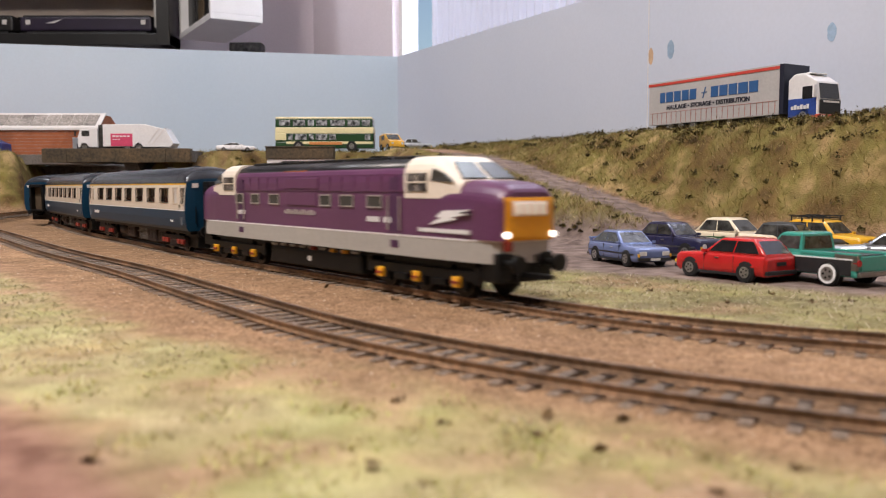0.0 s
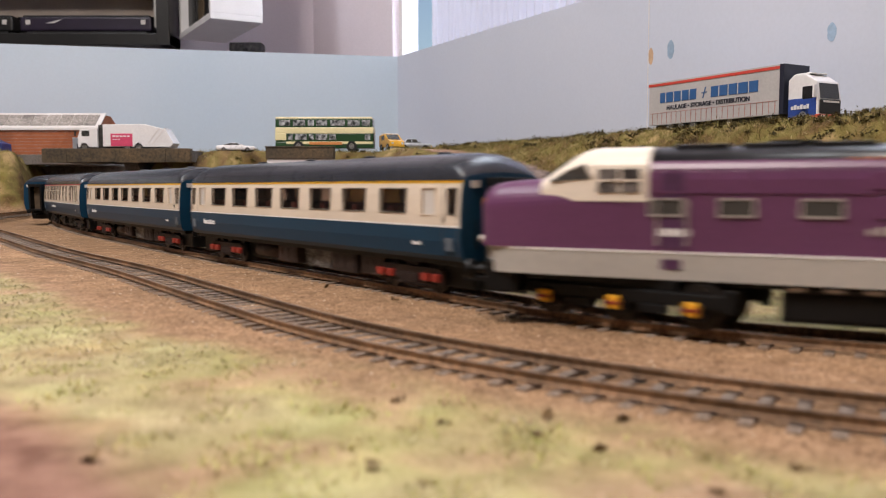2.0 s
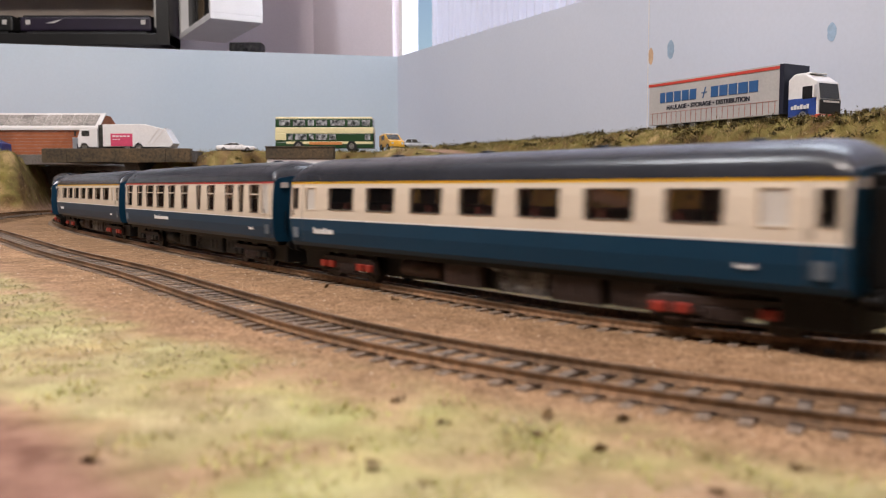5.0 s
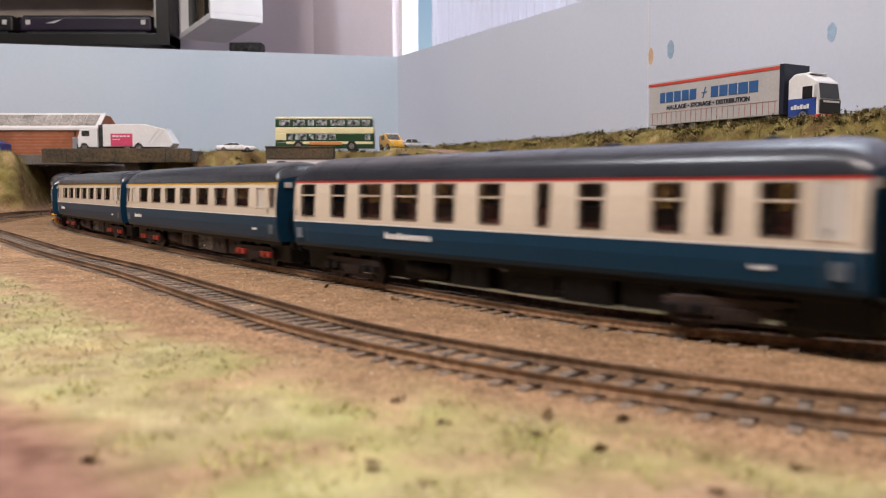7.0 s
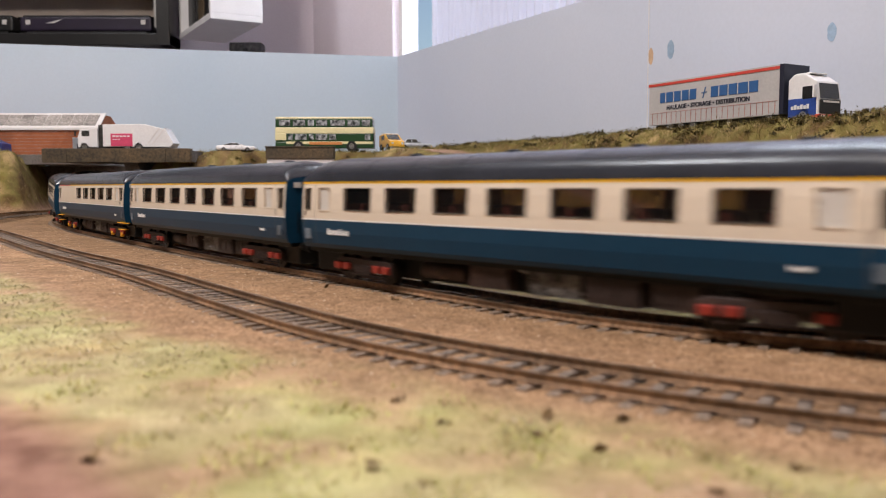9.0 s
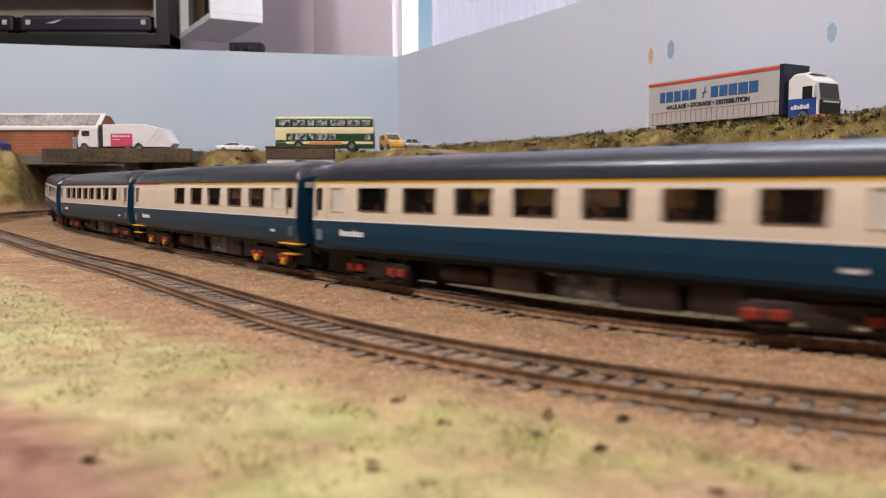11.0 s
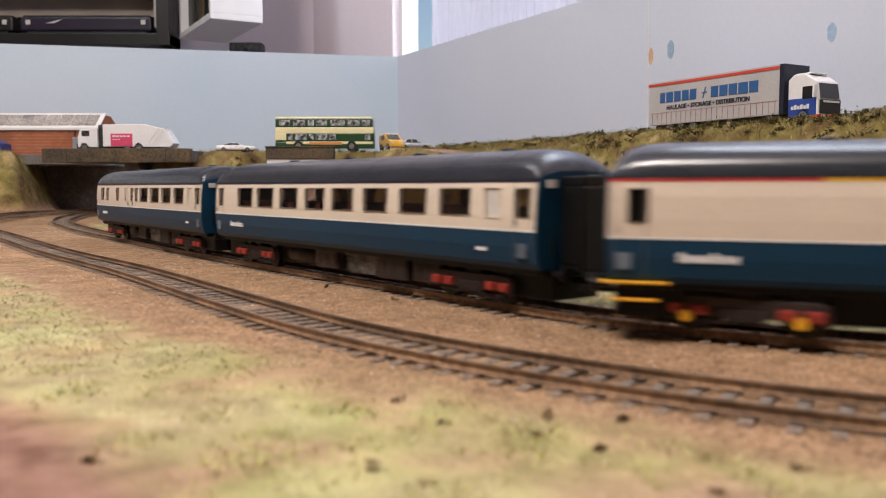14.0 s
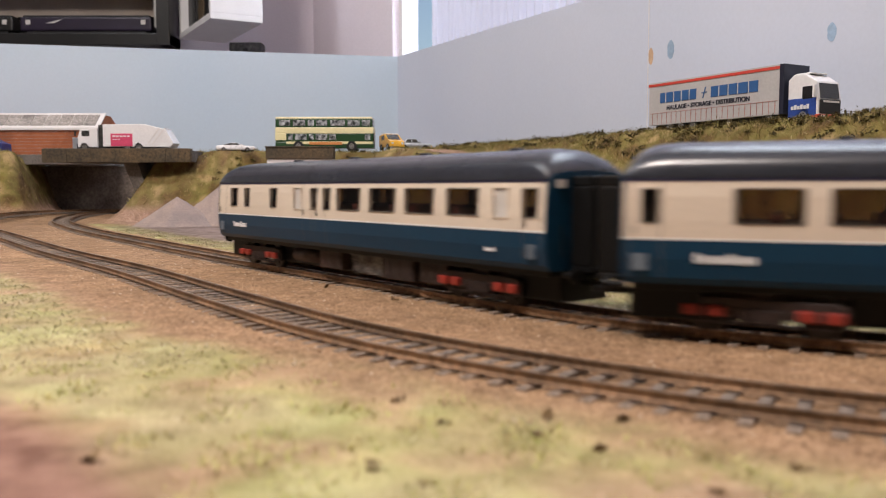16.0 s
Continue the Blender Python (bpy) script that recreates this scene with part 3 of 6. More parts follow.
            part("lamp_bracket", box(*sorted((e * HALF, e * (HALF + 0.001))), s * 0.0125 - 0.0018, s * 0.0125 + 0.0018, 0.0435, 0.0463), M["frost"], end, "small pale square plate")
        part("coupling_bar", box(*sorted((e * 0.105, e * 0.146)), -0.0016, 0.0016, 0.0095, 0.0112), M["black"], thing)
    # interior: floor, seats and tables
    bm = box(-HALF + 0.002, HALF - 0.002, -0.0150, 0.0150, 0.0262, 0.0270)
    part("floor_pan", bm, M["floorin"], thing)
    bm = bmesh.new()
    x = -0.108
    while x < 0.11:
        for s in (-1, 1):
            y0, y1 = sorted((s * 0.0030, s * 0.0155))
            box(x, x + 0.0028, y0, y1, 0.0270, 0.0362, 0.0006, bm)
            box(x + 0.0028, x + 0.0085, y0, y1, 0.0270, 0.0315, 0.0006, bm)
        x += 0.0145
    part("seating", bm, M["seat"], thing, "rows of dark red seats")
    # underframe
    part("solebar", box(-HALF + 0.002, HALF - 0.002, -0.0150, 0.0150, 0.0128, 0.0152, 0.0003), M["black"], thing)
    for x0, x1, z0, w in ((-0.026, -0.006, 0.0042, 0.0135), (0.030, 0.052, 0.0036, 0.0140), (0.056, 0.074, 0.0042, 0.0135)):
        bm = box(x0, x1, -w, w, z0, 0.0130, 0.0006)
        for k in range(3):
            xx = x0 + (x1 - x0) * (k + 0.5) / 3
            for s in (-1, 1):
                box(xx - 0.002, xx + 0.002, *sorted((s * w, s * (w + 0.0003))), z0 + 0.002, 0.0115, 0, bm)
        part("equipment_box", bm, M["under"] if red else M["black"], thing, "brown underframe battery box")
    bm = bmesh.new()
    rng = random.Random(4)
    for k in range(16):
        x0, z0 = 0.004 + rng.random() * 0.020, 0.0045 + rng.random() * 0.0065
        cyl((x0, -0.0130, z0), (x0 + rng.uniform(-0.006, 0.008), -0.0130 + rng.uniform(-0.001, 0.001), z0 + rng.uniform(-0.002, 0.002)), 0.0003, 5, bm)
    box(0.003, 0.027, -0.0126, -0.0118, 0.0040, 0.0125, 0, bm)
    part("pipework", bm, M["pipe"] if red else M["black"], thing, "pale grey underfloor pipework")
    part("air_cylinder", cyl((-0.056, -0.009, 0.0085), (-0.032, -0.009, 0.0085), 0.0036, 16), M["under"] if red else M["black"], thing, smooth=True)
    # added black mass: stands in for deep underframe and the train's shade
    part("centre_girder", box(-0.073, 0.073, -0.0090, 0.0090, 0.0036, 0.0130, 0.0006), M["black"], thing)
    for e in (-1, 1):
        part("end_gear", box(*sorted((e * 0.112, e * 0.133)), -0.0110, 0.0110, 0.0036, 0.0130, 0.0006), M["black"], thing)
    bm = bmesh.new()
    for s in (-1, 1):
        cyl((-0.006, s * 0.010, 0.0128), (0.030, s * 0.010, 0.0050), 0.0005, 6, bm)
        cyl((-0.05, s * 0.006, 0.006), (0.05, s * 0.006, 0.006), 0.0004, 6, bm)
    part("truss_rod", bm, M["steel"], thing, "thin metal truss rods")
    stretch(thing, 1.03, 1.11)
    for x in (-0.0958, 0.0958):
        coach_bogie(thing, x, red, steps)
    return thing


def stretch(thing, kx, ky):
    """Brings the drawing's length and width to the model's."""
    for ob in thing.children_recursive:
        ob.data.transform(Matrix.Diagonal((kx, ky, 1, 1)))


mat_door = mat("gangway_brown", (0.13, 0.095, 0.06), 0.6, vary=0.1)
FO = [(-131, -127, "n"), (-120, -112, "f")] + [(m - 9.3, m + 9.3, "w") for m in (-91, -61.6, -31.6, -2, 28.4, 58.6, 89.3)] + [(109.5, 118, "f"), (126, 131, "n")]
TSO = [(-128.5, -124, "n")] + [(m, m + 17.6, "w") for m in (-102.8, -78.2, -51.8, -25.4, 0, 27, 54.5, 81.5)] + [(107.5, 115.5, "f"), (124, 130.5, "n")]
BSO = [(-116.5, -108.5, "n"), (-98.5, -93, "n"), (-67.5, -60.7, "n"), (-42, -34.5, "f"), (-24.5, -19.2, "n"), (-12.6, -6.8, "n"), (0.2, 19, "w"), (27.3, 46, "w"), (53.8, 72.3, "w"), (81.1, 99.2, "w"), (107.5, 115, "f"), (123, 129.8, "n")]
BUF = [(-128, -122.5, "n"), (-43, -25.5, "w"), (-13, 5, "w"), (16, 34.6, "w"), (46.6, 65.6, "w"), (77, 95.6, "w"), (105.7, 116.6, "f"), (122.5, 129.4, "n")]
RES = [(-127, -116, "w"), (-102, -91, "w"), (-80, -65, "w"), (-56, -41, "w"), (-30, -19, "w"), (-5, 6, "w"), (23.5, 29, "n"), (42, 52, "w"), (70.5, 81, "w"), (90, 95.5, "n"), (105, 116, "w"), (119.5, 129, "f")]
Y, R, N = M["yellow"], M["red"], M["navy"]
first = "blue and off-white first class coach with yellow cantrail stripe"
COACHES = [
    coach("mk2", [(-134, 134, Y, "yellow cantrail stripe")], FO, first),
    coach("mk2", [(-134, 134, Y, "yellow cantrail stripe")], FO, first),
    coach("mk1", [(-134, 134, R, "red cantrail stripe")], RES, "blue and off-white restaurant coach with red cantrail stripe", 0.0272, 0.0466, (0.0302, 0.0448), False, True),
    coach("mk2", [(-134, 134, Y, "yellow cantrail stripe")], FO, first),
    coach("mk2", [(-134, 134, Y, "yellow cantrail stripe")], FO, first),
    coach("mk2", [(-134, -76, R, "red cantrail stripe"), (-76, 134, Y, "yellow cantrail stripe")], BUF, "blue and off-white buffet coach with yellow step boards", steps=True),
    coach("mk2", [(-134, 134, N, "dark blue cantrail stripe")], TSO, "blue and off-white open second coach with dark blue cantrail line"),
    coach("brake", [(-134, 134, N, "dark blue cantrail stripe")], BSO, "blue and off-white brake coach at the train's tail"),
]


# ---- locomotive ----


def rbox_ring(x, hw, z0, z1, r, n=5):
    """A section across the loco with rounded upper corners."""
    pts = [(x, hw, z0), (x, hw, z1 - r)]
    for i in range(1, n + 1):
        a = math.pi / 2 * i / n
        pts.append((x, hw - r + math.cos(a) * r, z1 - r + math.sin(a) * r))
    pts += [(px, -py, pz) for px, py, pz in pts[::-1]]
    return pts


def loco_bogie(parent, x):
    bm = bmesh.new()
    for s in (-1, 1):
        y0, y1 = sorted((s * 0.0128, s * 0.0148))
        box(-0.037, 0.037, y0, y1, 0.0070, 0.0112, 0.0005, bm)
        for k in (-1, 0, 1):
            box(k * 0.027 - 0.0042, k * 0.027 + 0.0042, y0, y1, 0.0030, 0.0075, 0.0005, bm)
        for k in (-0.5, 0.5):
            box(k * 0.027 - 0.0050, k * 0.027 + 0.0050, y0 - 0.0004, y1 + 0.0004, 0.0042, 0.0070, 0.0004, bm)
        box(-0.040, -0.036, y0, y1, 0.0060, 0.0130, 0.0003, bm)
        box(0.036, 0.040, y0, y1, 0.0060, 0.0130, 0.0003, bm)
    box(-0.02, 0.02, -0.013, 0.013, 0.009, 0.0145, 0.0004, bm)
    b = part("bogie", bm, M["black"], parent, "black six-wheel bogie frame")
    b.matrix_basis = pose(x, 0, 0)
    for k in (-1, 0, 1):
        wheelset(b, k * 0.027, 0.0070)
        for s in (-1, 1):
            y0, y1 = sorted((s * 0.0148, s * 0.0170))
            part("axlebox", box(k * 0.027 - 0.0022, k * 0.027 + 0.0022, y0, y1, 0.0044, 0.0088, 0.0007), M["bogie_yel"], b, "yellow-orange axlebox cover")
            part("axlebox_spring", box(k * 0.027 - 0.0022, k * 0.027 + 0.0022, *sorted((s * 0.0165, s * 0.0173)), 0.0059, 0.0070, 0.0003), M["bogie_red"], b)
    return b


def locomotive():
    thing = empty("diesel_locomotive", "purple diesel locomotive with white cabs, grey skirt and yellow nose", "locomotive")
    hw = 0.0172
    plan = [(0.104, 0.0172), (0.118, 0.0168), (0.128, 0.0158), (0.134, 0.0142), (0.1372, 0.0118), (0.1378, 0.006)]
    ring = [(x, y) for x, y in plan] + [(x, -y) for x, y in plan[::-1]]
    ring = ring + [(-x, -y) for x, y in plan] + [(-x, y) for x, y in plan[::-1]]
    bm = prism([(a * 1.003, b * 1.01) for a, b in ring], "z", 0.0148, 0.0234)
    part("skirt", bm, M["grey"], thing, "light grey lower body skirt")
    part("skirt_line", prism([(a * 1.005, b * 1.02) for a, b in ring], "z", 0.0231, 0.0237), M["white"], thing, "thin white line above the skirt")
    # main body with rounded shoulders
    rings = [rbox_ring(x, hw, 0.0236, 0.0545, 0.0085) for x in (-0.1, 0.1)]
    part("body_side", loft(rings), M["purple"], thing, "purple ribbed body side")
    for s in (-1, 1):
        bm = bmesh.new()
        for i in range(15):
            x = -0.078 + i * 0.0112
            box(x, x + 0.0006, *sorted((s * (hw - 0.0005), s * (hw + 0.0002))), 0.0425, 0.0485, 0, bm)
        box(-0.085, 0.085, *sorted((s * (hw - 0.0004), s * (hw + 0.0004))), 0.0418, 0.0424, 0, bm)
        box(-0.085, 0.085, *sorted((s * (hw - 0.0024), s * (hw - 0.0004))), 0.0488, 0.0494, 0, bm)
        part("body_rib", bm, M["purple"], thing)
        part("body_panel", box(-0.022, 0.010, *sorted((s * (hw - 0.0004), s * (hw + 0.0005))), 0.0345, 0.0412, 0.0003), M["purple"], thing)
        part("body_panel", box(-0.024, 0.012, *sorted((s * (hw - 0.0010), s * (hw + 0.0005))), 0.0430, 0.0482, 0.0003), M["purple"], thing)
        for a, b in ((-0.086, -0.075), (-0.065, -0.054), (-0.042, -0.030), (0.0135, 0.0245), (0.0325, 0.0450), (0.0565, 0.0690)):
            w = part("window", box(a + 0.0006, b - 0.0006, *sorted((s * (hw - 0.0004), s * (hw + 0.0003))), 0.0352, 0.0398), M["loco_glass"], thing)
            bm = bmesh.new()
            for x0, x1, z0, z1 in ((a, b, 0.0397, 0.0403), (a, b, 0.0346, 0.0352), (a, a + 0.0006, 0.0352, 0.0397), (b - 0.0006, b, 0.0352, 0.0397)):
                box(x0, x1, *sorted((s * (hw - 0.0004), s * (hw + 0.0006))), z0, z1, 0, bm)
            part("window_frame", bm, M["steel_soft"], w)
        for e in (-1, 1):
            xd = e * 0.0785
            bm = bmesh.new()
            box(xd - 0.0035, xd + 0.0035, *sorted((s * (hw - 0.0004), s * (hw + 0.0002))), 0.0245, 0.0480, 0, bm)
            # flat door plate: the recess's shade is painted as darker purple
            part("cab_door", bm, M["purple_dark"], thing, "purple cab door, recess shade put in as darker colour")
            for k in (-1, 1):
                part("handrail", cyl((xd + k * 0.0045, s * (hw + 0.0008), 0.0255), (xd + k * 0.0045, s * (hw + 0.0008), 0.0400), 0.0004, 8), M["steel_soft"], thing)
            # dark plate on the skirt, painted shade for the step opening
            part("step_recess", box(xd - 0.003, xd + 0.003, *sorted((s * (hw + 0.0000), s * (hw + 0.0004))), 0.0180, 0.0212), M["purple_dark"], thing)
        bm = bmesh.new()
        for i in range(13):
            box(-0.024 + i * 0.0026, -0.0225 + i * 0.0026, *sorted((s * hw, s * (hw + 0.0004))), 0.0300, 0.0325 if i % 3 else 0.0318, 0, bm)
        part("nameplate", bm, M["steel_soft"], thing, "raised nameplate of unreadable letters")
        for x0, n in ((0.0565, 5), (0.070, 3), (-0.083, 5)):
            bm = bmesh.new()
            for i in range(n):
                box(x0 + i * 0.0021, x0 + i * 0.0021 + 0.0015, *sorted((s * hw, s * (hw + 0.0003))), 0.0285, 0.0308, 0, bm)
            part("running_number", bm, M["white"], thing, "white running number bars")
        # emblem on the nose side
        bm = prism([(0.103, 0.0285), (0.112, 0.0318), (0.108, 0.0318), (0.113, 0.0345), (0.127, 0.0352), (0.121, 0.0336), (0.126, 0.0334), (0.117, 0.0318), (0.120, 0.0312)], "y", *sorted((s * 0.0150, s * 0.01785)))
        part("emblem", bm, M["white"], thing, "white swoosh emblem")
        bm = bmesh.new()
        for i in range(14):
            box(0.096 + i * 0.0022, 0.0976 + i * 0.0022, *sorted((s * 0.0150, s * 0.0176)), 0.0256, 0.0272, 0, bm)
        part("lettering", bm, M["white"], thing, "small pale lettering bars")
    # black roof
    rings = []
    for x in (-0.088, 0.088):
        rings.append([(x, math.cos(math.pi * i / 14) * 0.0150, 0.0502 + 0.0066 * math.sin(math.pi * i / 14) ** 0.7) for i in range(15)])
    roof = part("roof", loft(rings, closed=False), M["loco_roof"], thing, "black panelled roof", smooth=True)
    for i in range(8):
        x = -0.080 + i * 0.0205
        part("roof_panel", box(x, x + 0.017, -0.0085, 0.0085, 0.0560, 0.0573, 0.0004), M["loco_roof"], roof)
    for x in (-0.045, 0.045):
        part("roof_fan", cyl((x, 0, 0.0570), (x, 0, 0.0580), 0.0075, 24), M["black"], roof, "round roof fan grille")
    for s in (-1, 1):
        part("roof_edge", box(-0.03, -0.004, *sorted((s * 0.0118, s * 0.0150)), 0.0500, 0.0522, 0.0003), M["rust_edge"], roof, "rusty orange roof edge strip")
    for e in (-1, 1):
        # white cab: full section, then a raked windscreen down to the nose
        rr = [rbox_ring(e * x, w, 0.0392, zt, min(0.0085, (zt - 0.0392) * 0.55)) for x, w, zt in ((0.086, hw + 0.0003, 0.0566), (0.1020, hw + 0.0003, 0.0566), (0.1055, hw + 0.0002, 0.0563), (0.1085, hw, 0.0553), (0.1115, hw - 0.0002, 0.0536), (0.1145, hw - 0.0005, 0.0513), (0.1175, hw - 0.0008, 0.0488), (0.1205, hw - 0.0012, 0.0462))]
        cab = part("cab", loft(rr), M["warm_white"], thing, "cream-white driving cab", smooth=False)
        for s in (-1, 1):
            for a, b in ((0.0885, 0.0945), (0.0955, 0.1020)):
                part("cab_side_window", box(*sorted((e * a, e * b)), *sorted((s * (hw - 0.0002), s * (hw + 0.0007))), 0.0420, 0.0495), M["cab_glass"], cab)
            part("window_bar", box(*sorted((e * 0.0885, e * 0.1020)), *sorted((s * hw, s * (hw + 0.0010))), 0.0455, 0.0461), M["warm_white"], cab)
            # quarter light and windscreen on the raked front
            bm = bmesh.new()
            q = [(0.1042, 0.0160, 0.0463), (0.1178, 0.0158, 0.0456), (0.1128, 0.0150, 0.0490), (0.1065, 0.0155, 0.0512)]
            vs = [bm.verts.new((e * x, s * (hw + 0.0005 - (0.0008 if x > 0.112 else 0)), z)) for x, y, z in q]
            bm.faces.new(vs)
            ws = [bm.verts.new((v.co.x, v.co.y - s * 0.0012, v.co.z)) for v in vs]
            bm.faces.new(ws)
            for i in range(4):
                bm.faces.new((vs[i], vs[(i + 1) % 4], ws[(i + 1) % 4], ws[i]))
            part("quarter_light", bm, M["loco_glass"], cab)
            bm = bmesh.new()
            q = [(0.1196, 0.0012, 0.0472), (0.1196, 0.0135, 0.0472), (0.1113, 0.0105, 0.0538), (0.1113, 0.0012, 0.0538)]
            vs = [bm.verts.new((e * (x + 0.0004), s * y, z + 0.0003)) for x, y, z in q]
            ws = [bm.verts.new((e * (x - 0.0006), s * y, z - 0.0006)) for x, y, z in q]
            bm.faces.new(vs), bm.faces.new(ws)
            for i in range(4):
                bm.faces.new((vs[i], vs[(i + 1) % 4], ws[(i + 1) % 4], ws[i]))
            part("windscreen", bm, M["loco_glass"], cab)
        # nose
        rr = [rbox_ring(e * x, w, 0.0236, zt, r, 9) for x, w, zt, r in ((0.099, hw, 0.0462, 0.007), (0.116, 0.0171, 0.0466, 0.0085), (0.124, 0.0166, 0.0464, 0.0090), (0.130, 0.0160, 0.0460, 0.0090), (0.1340, 0.0154, 0.0454, 0.0088), (0.1368, 0.0147, 0.0445, 0.0082), (0.1386, 0.0138, 0.0432, 0.0072), (0.1394, 0.0126, 0.0418, 0.0060))]
        nose = part("nose", loft(rr), M["purple"], thing, "purple rounded nose", smooth=False)
        part("nose_panel", box(*sorted((e * 0.1345, e * 0.1398)), -0.0128, 0.0128, 0.0232, 0.0404, 0.0018), M["nose_yel"], thing, "orange-yellow warning panel")
        part("headcode_box", box(*sorted((e * 0.1394, e * 0.1404)), -0.0088, 0.0088, 0.0328, 0.0385, 0.0006), M["warm_white"], nose)
        for k in (-3, -1, 1, 3):
            part("headcode_panel", box(*sorted((e * 0.1402, e * 0.1408)), k * 0.0021 - 0.0017, k * 0.0021 + 0.0017, 0.0335, 0.0377, 0.0004), M["code"] if e > 0 else M["frost"], nose, "lit white headcode blind" if e > 0 else "")
        for s in (-1, 1):
            part("marker_light", cyl((e * 0.1360, s * 0.0118, 0.0258), (e * 0.1408, s * 0.0118, 0.0258), 0.0012, 14), M["lamp_w"] if e > 0 else M["frost"], thing, "bright white marker light" if e > 0 else "")
            bm = cyl((e * 0.136, s * 0.0105, 0.0150), (e * 0.1445, s * 0.0105, 0.0150), 0.0014, 14)
            cyl((e * 0.1440, s * 0.0105, 0.0150), (e * 0.1460, s * 0.0105, 0.0150), 0.0034, 18, bm)
            part("buffer", bm, M["black"], thing, "black sprung buffer")
            part("jumper_hose", cyl((e * 0.1385, s * 0.0045, 0.0180), (e * 0.1400, s * 0.0048, 0.0080), 0.0006, 8), M["black"], thing)
        part("buffer_beam", box(*sorted((e * 0.128, e * 0.1382)), -0.0140, 0.0140, 0.0075, 0.0190, 0.0010), M["black"], thing, "black buffer beam")
        part("jumper_socket", box(*sorted((e * 0.1378, e * 0.1400)), 0.0085 if e < 0 else -0.0120, 0.0120 if e < 0 else -0.0085, 0.0195, 0.0238, 0.0008), M["bogie_red"], thing, "orange jumper socket")
        part("coupling_bar", box(*sorted((e * 0.120, e * 0.152)), -0.0016, 0.0016, 0.0095, 0.0112), M["black"], thing)
    # tanks between the bogies
    part("fuel_tank", box(-0.047, 0.047, -0.0145, 0.0145, 0.0032, 0.0125, 0.0015), M["black"], thing, "black fuel and water tanks")
    for s in (-1, 1):
        part("tank_plate", box(-0.004, -0.001, *sorted((s * 0.0140, s * 0.0148)), 0.0065, 0.0090), M["frost"], thing)
        bm = bmesh.new()
        for i in range(9):
            box(-0.045 + i * 0.0105, -0.040 + i * 0.0105, *sorted((s * 0.0135, s * 0.0150)), 0.0127, 0.0138, 0, bm)
        part("pipe_run", bm, M["steel_soft"], thing)
        for x, m in ((-0.001, "bogie_red"), (0.019, "bogie_yel"), (0.030, "nose_yel")):
            part("tank_valve", box(x, x + 0.004, *sorted((s * 0.0135, s * 0.0153)), 0.0122, 0.0139, 0.0004), M[m], thing)
    part("underframe", box(-0.125, 0.125, -0.0125, 0.0125, 0.0128, 0.0150), M["black"], thing)
    # the noses run out a little further than the drawing
    for ob in thing.children_recursive:
        for v in ob.data.vertices:
            v.co.x += math.copysign(0.0045 * smooth01(0.112, 0.136, abs(v.co.x)), v.co.x)
    for x in (-0.0925, 0.0925):
        loco_bogie(thing, x)
    return thing


M["cab_glass"] = mat("cab_glazing", (0.17, 0.155, 0.15), 0.15, vary=0.3, grain=300, spec=0.5, big=120, second=(0.05, 0.045, 0.045))
M["loco_glass"] = mat("loco_glazing", (0.060, 0.058, 0.056), 0.18, vary=0.05, spec=0.4)
M["steel_soft"] = mat("pale_metal_paint", (0.50, 0.46, 0.44), 0.4, 0.3, vary=0.1)
M["purple_dark"] = mat("door_purple", (0.085, 0.030, 0.09), 0.45, vary=0.1)
M["loco_roof"] = mat("loco_roof_black", (0.018, 0.018, 0.022), 0.35, vary=0.2, grain=600)
M["rust_edge"] = mat("rust_orange", (0.40, 0.13, 0.05), 0.6, vary=0.2)
LOCO = locomotive()
PITCH = 0.2975
TRAIN = [(LOCO, -0.2970, 0.0925)] + [(c, i * PITCH, 0.0958) for i, c in enumerate(COACHES)]


# ---- road vehicles ----


def wheel(parent, x, y, r, w, hub, side, whitewall=False):
    t = part("wheel", cyl((x, y - w / 2, r), (x, y + w / 2, r), r, 22), M["tyre"], parent, "black tyre")
    yo = y + side * w / 2
    part("hub", cyl((x, yo - side * 0.0004, r), (x, yo + side * 0.0003, r), r * 0.62, 18), hub, t)
    for k in range(5):
        a = k * 2 * math.pi / 5
        part("hub_slot", cyl((x + math.cos(a) * r * 0.36, yo, r + math.sin(a) * r * 0.36), (x + math.cos(a) * r * 0.36, yo + side * 0.0004, r + math.sin(a) * r * 0.36), r * 0.11, 8), M["tyre"], t)
    if whitewall:
        bm = cyl((x, yo - side * 0.0002, r), (x, yo + side * 0.00015, r), r * 0.86, 22)
        part("whitewall", bm, M["white"], t, "white tyre wall")
    return t


def quad_plate(pts, thick, n):
    bm = bmesh.new()
    n = Vector(n).normalized() * thick
    a = [bm.verts.new(Vector(p) + n) for p in pts]
    b = [bm.verts.new(Vector(p) - n * 2) for p in pts]
    bm.faces.new(a), bm.faces.new(b)
    for i in range(len(pts)):
        bm.faces.new((a[i], a[(i + 1) % len(pts)], b[(i + 1) % len(pts)], b[i]))
    return bm


def lerp(a, b, t):
    return Vector(a) * (1 - t) + Vector(b) * t


def inset(q, u0, u1, v0, v1):
    """A smaller quad in the quad q (bottom two points, then top two reversed)."""
    f = lambda u, v: lerp(lerp(q[0], q[1], u), lerp(q[3], q[2], u), v)
    return [f(u0, v0), f(u1, v0), f(u1, v1), f(u0, v1)]


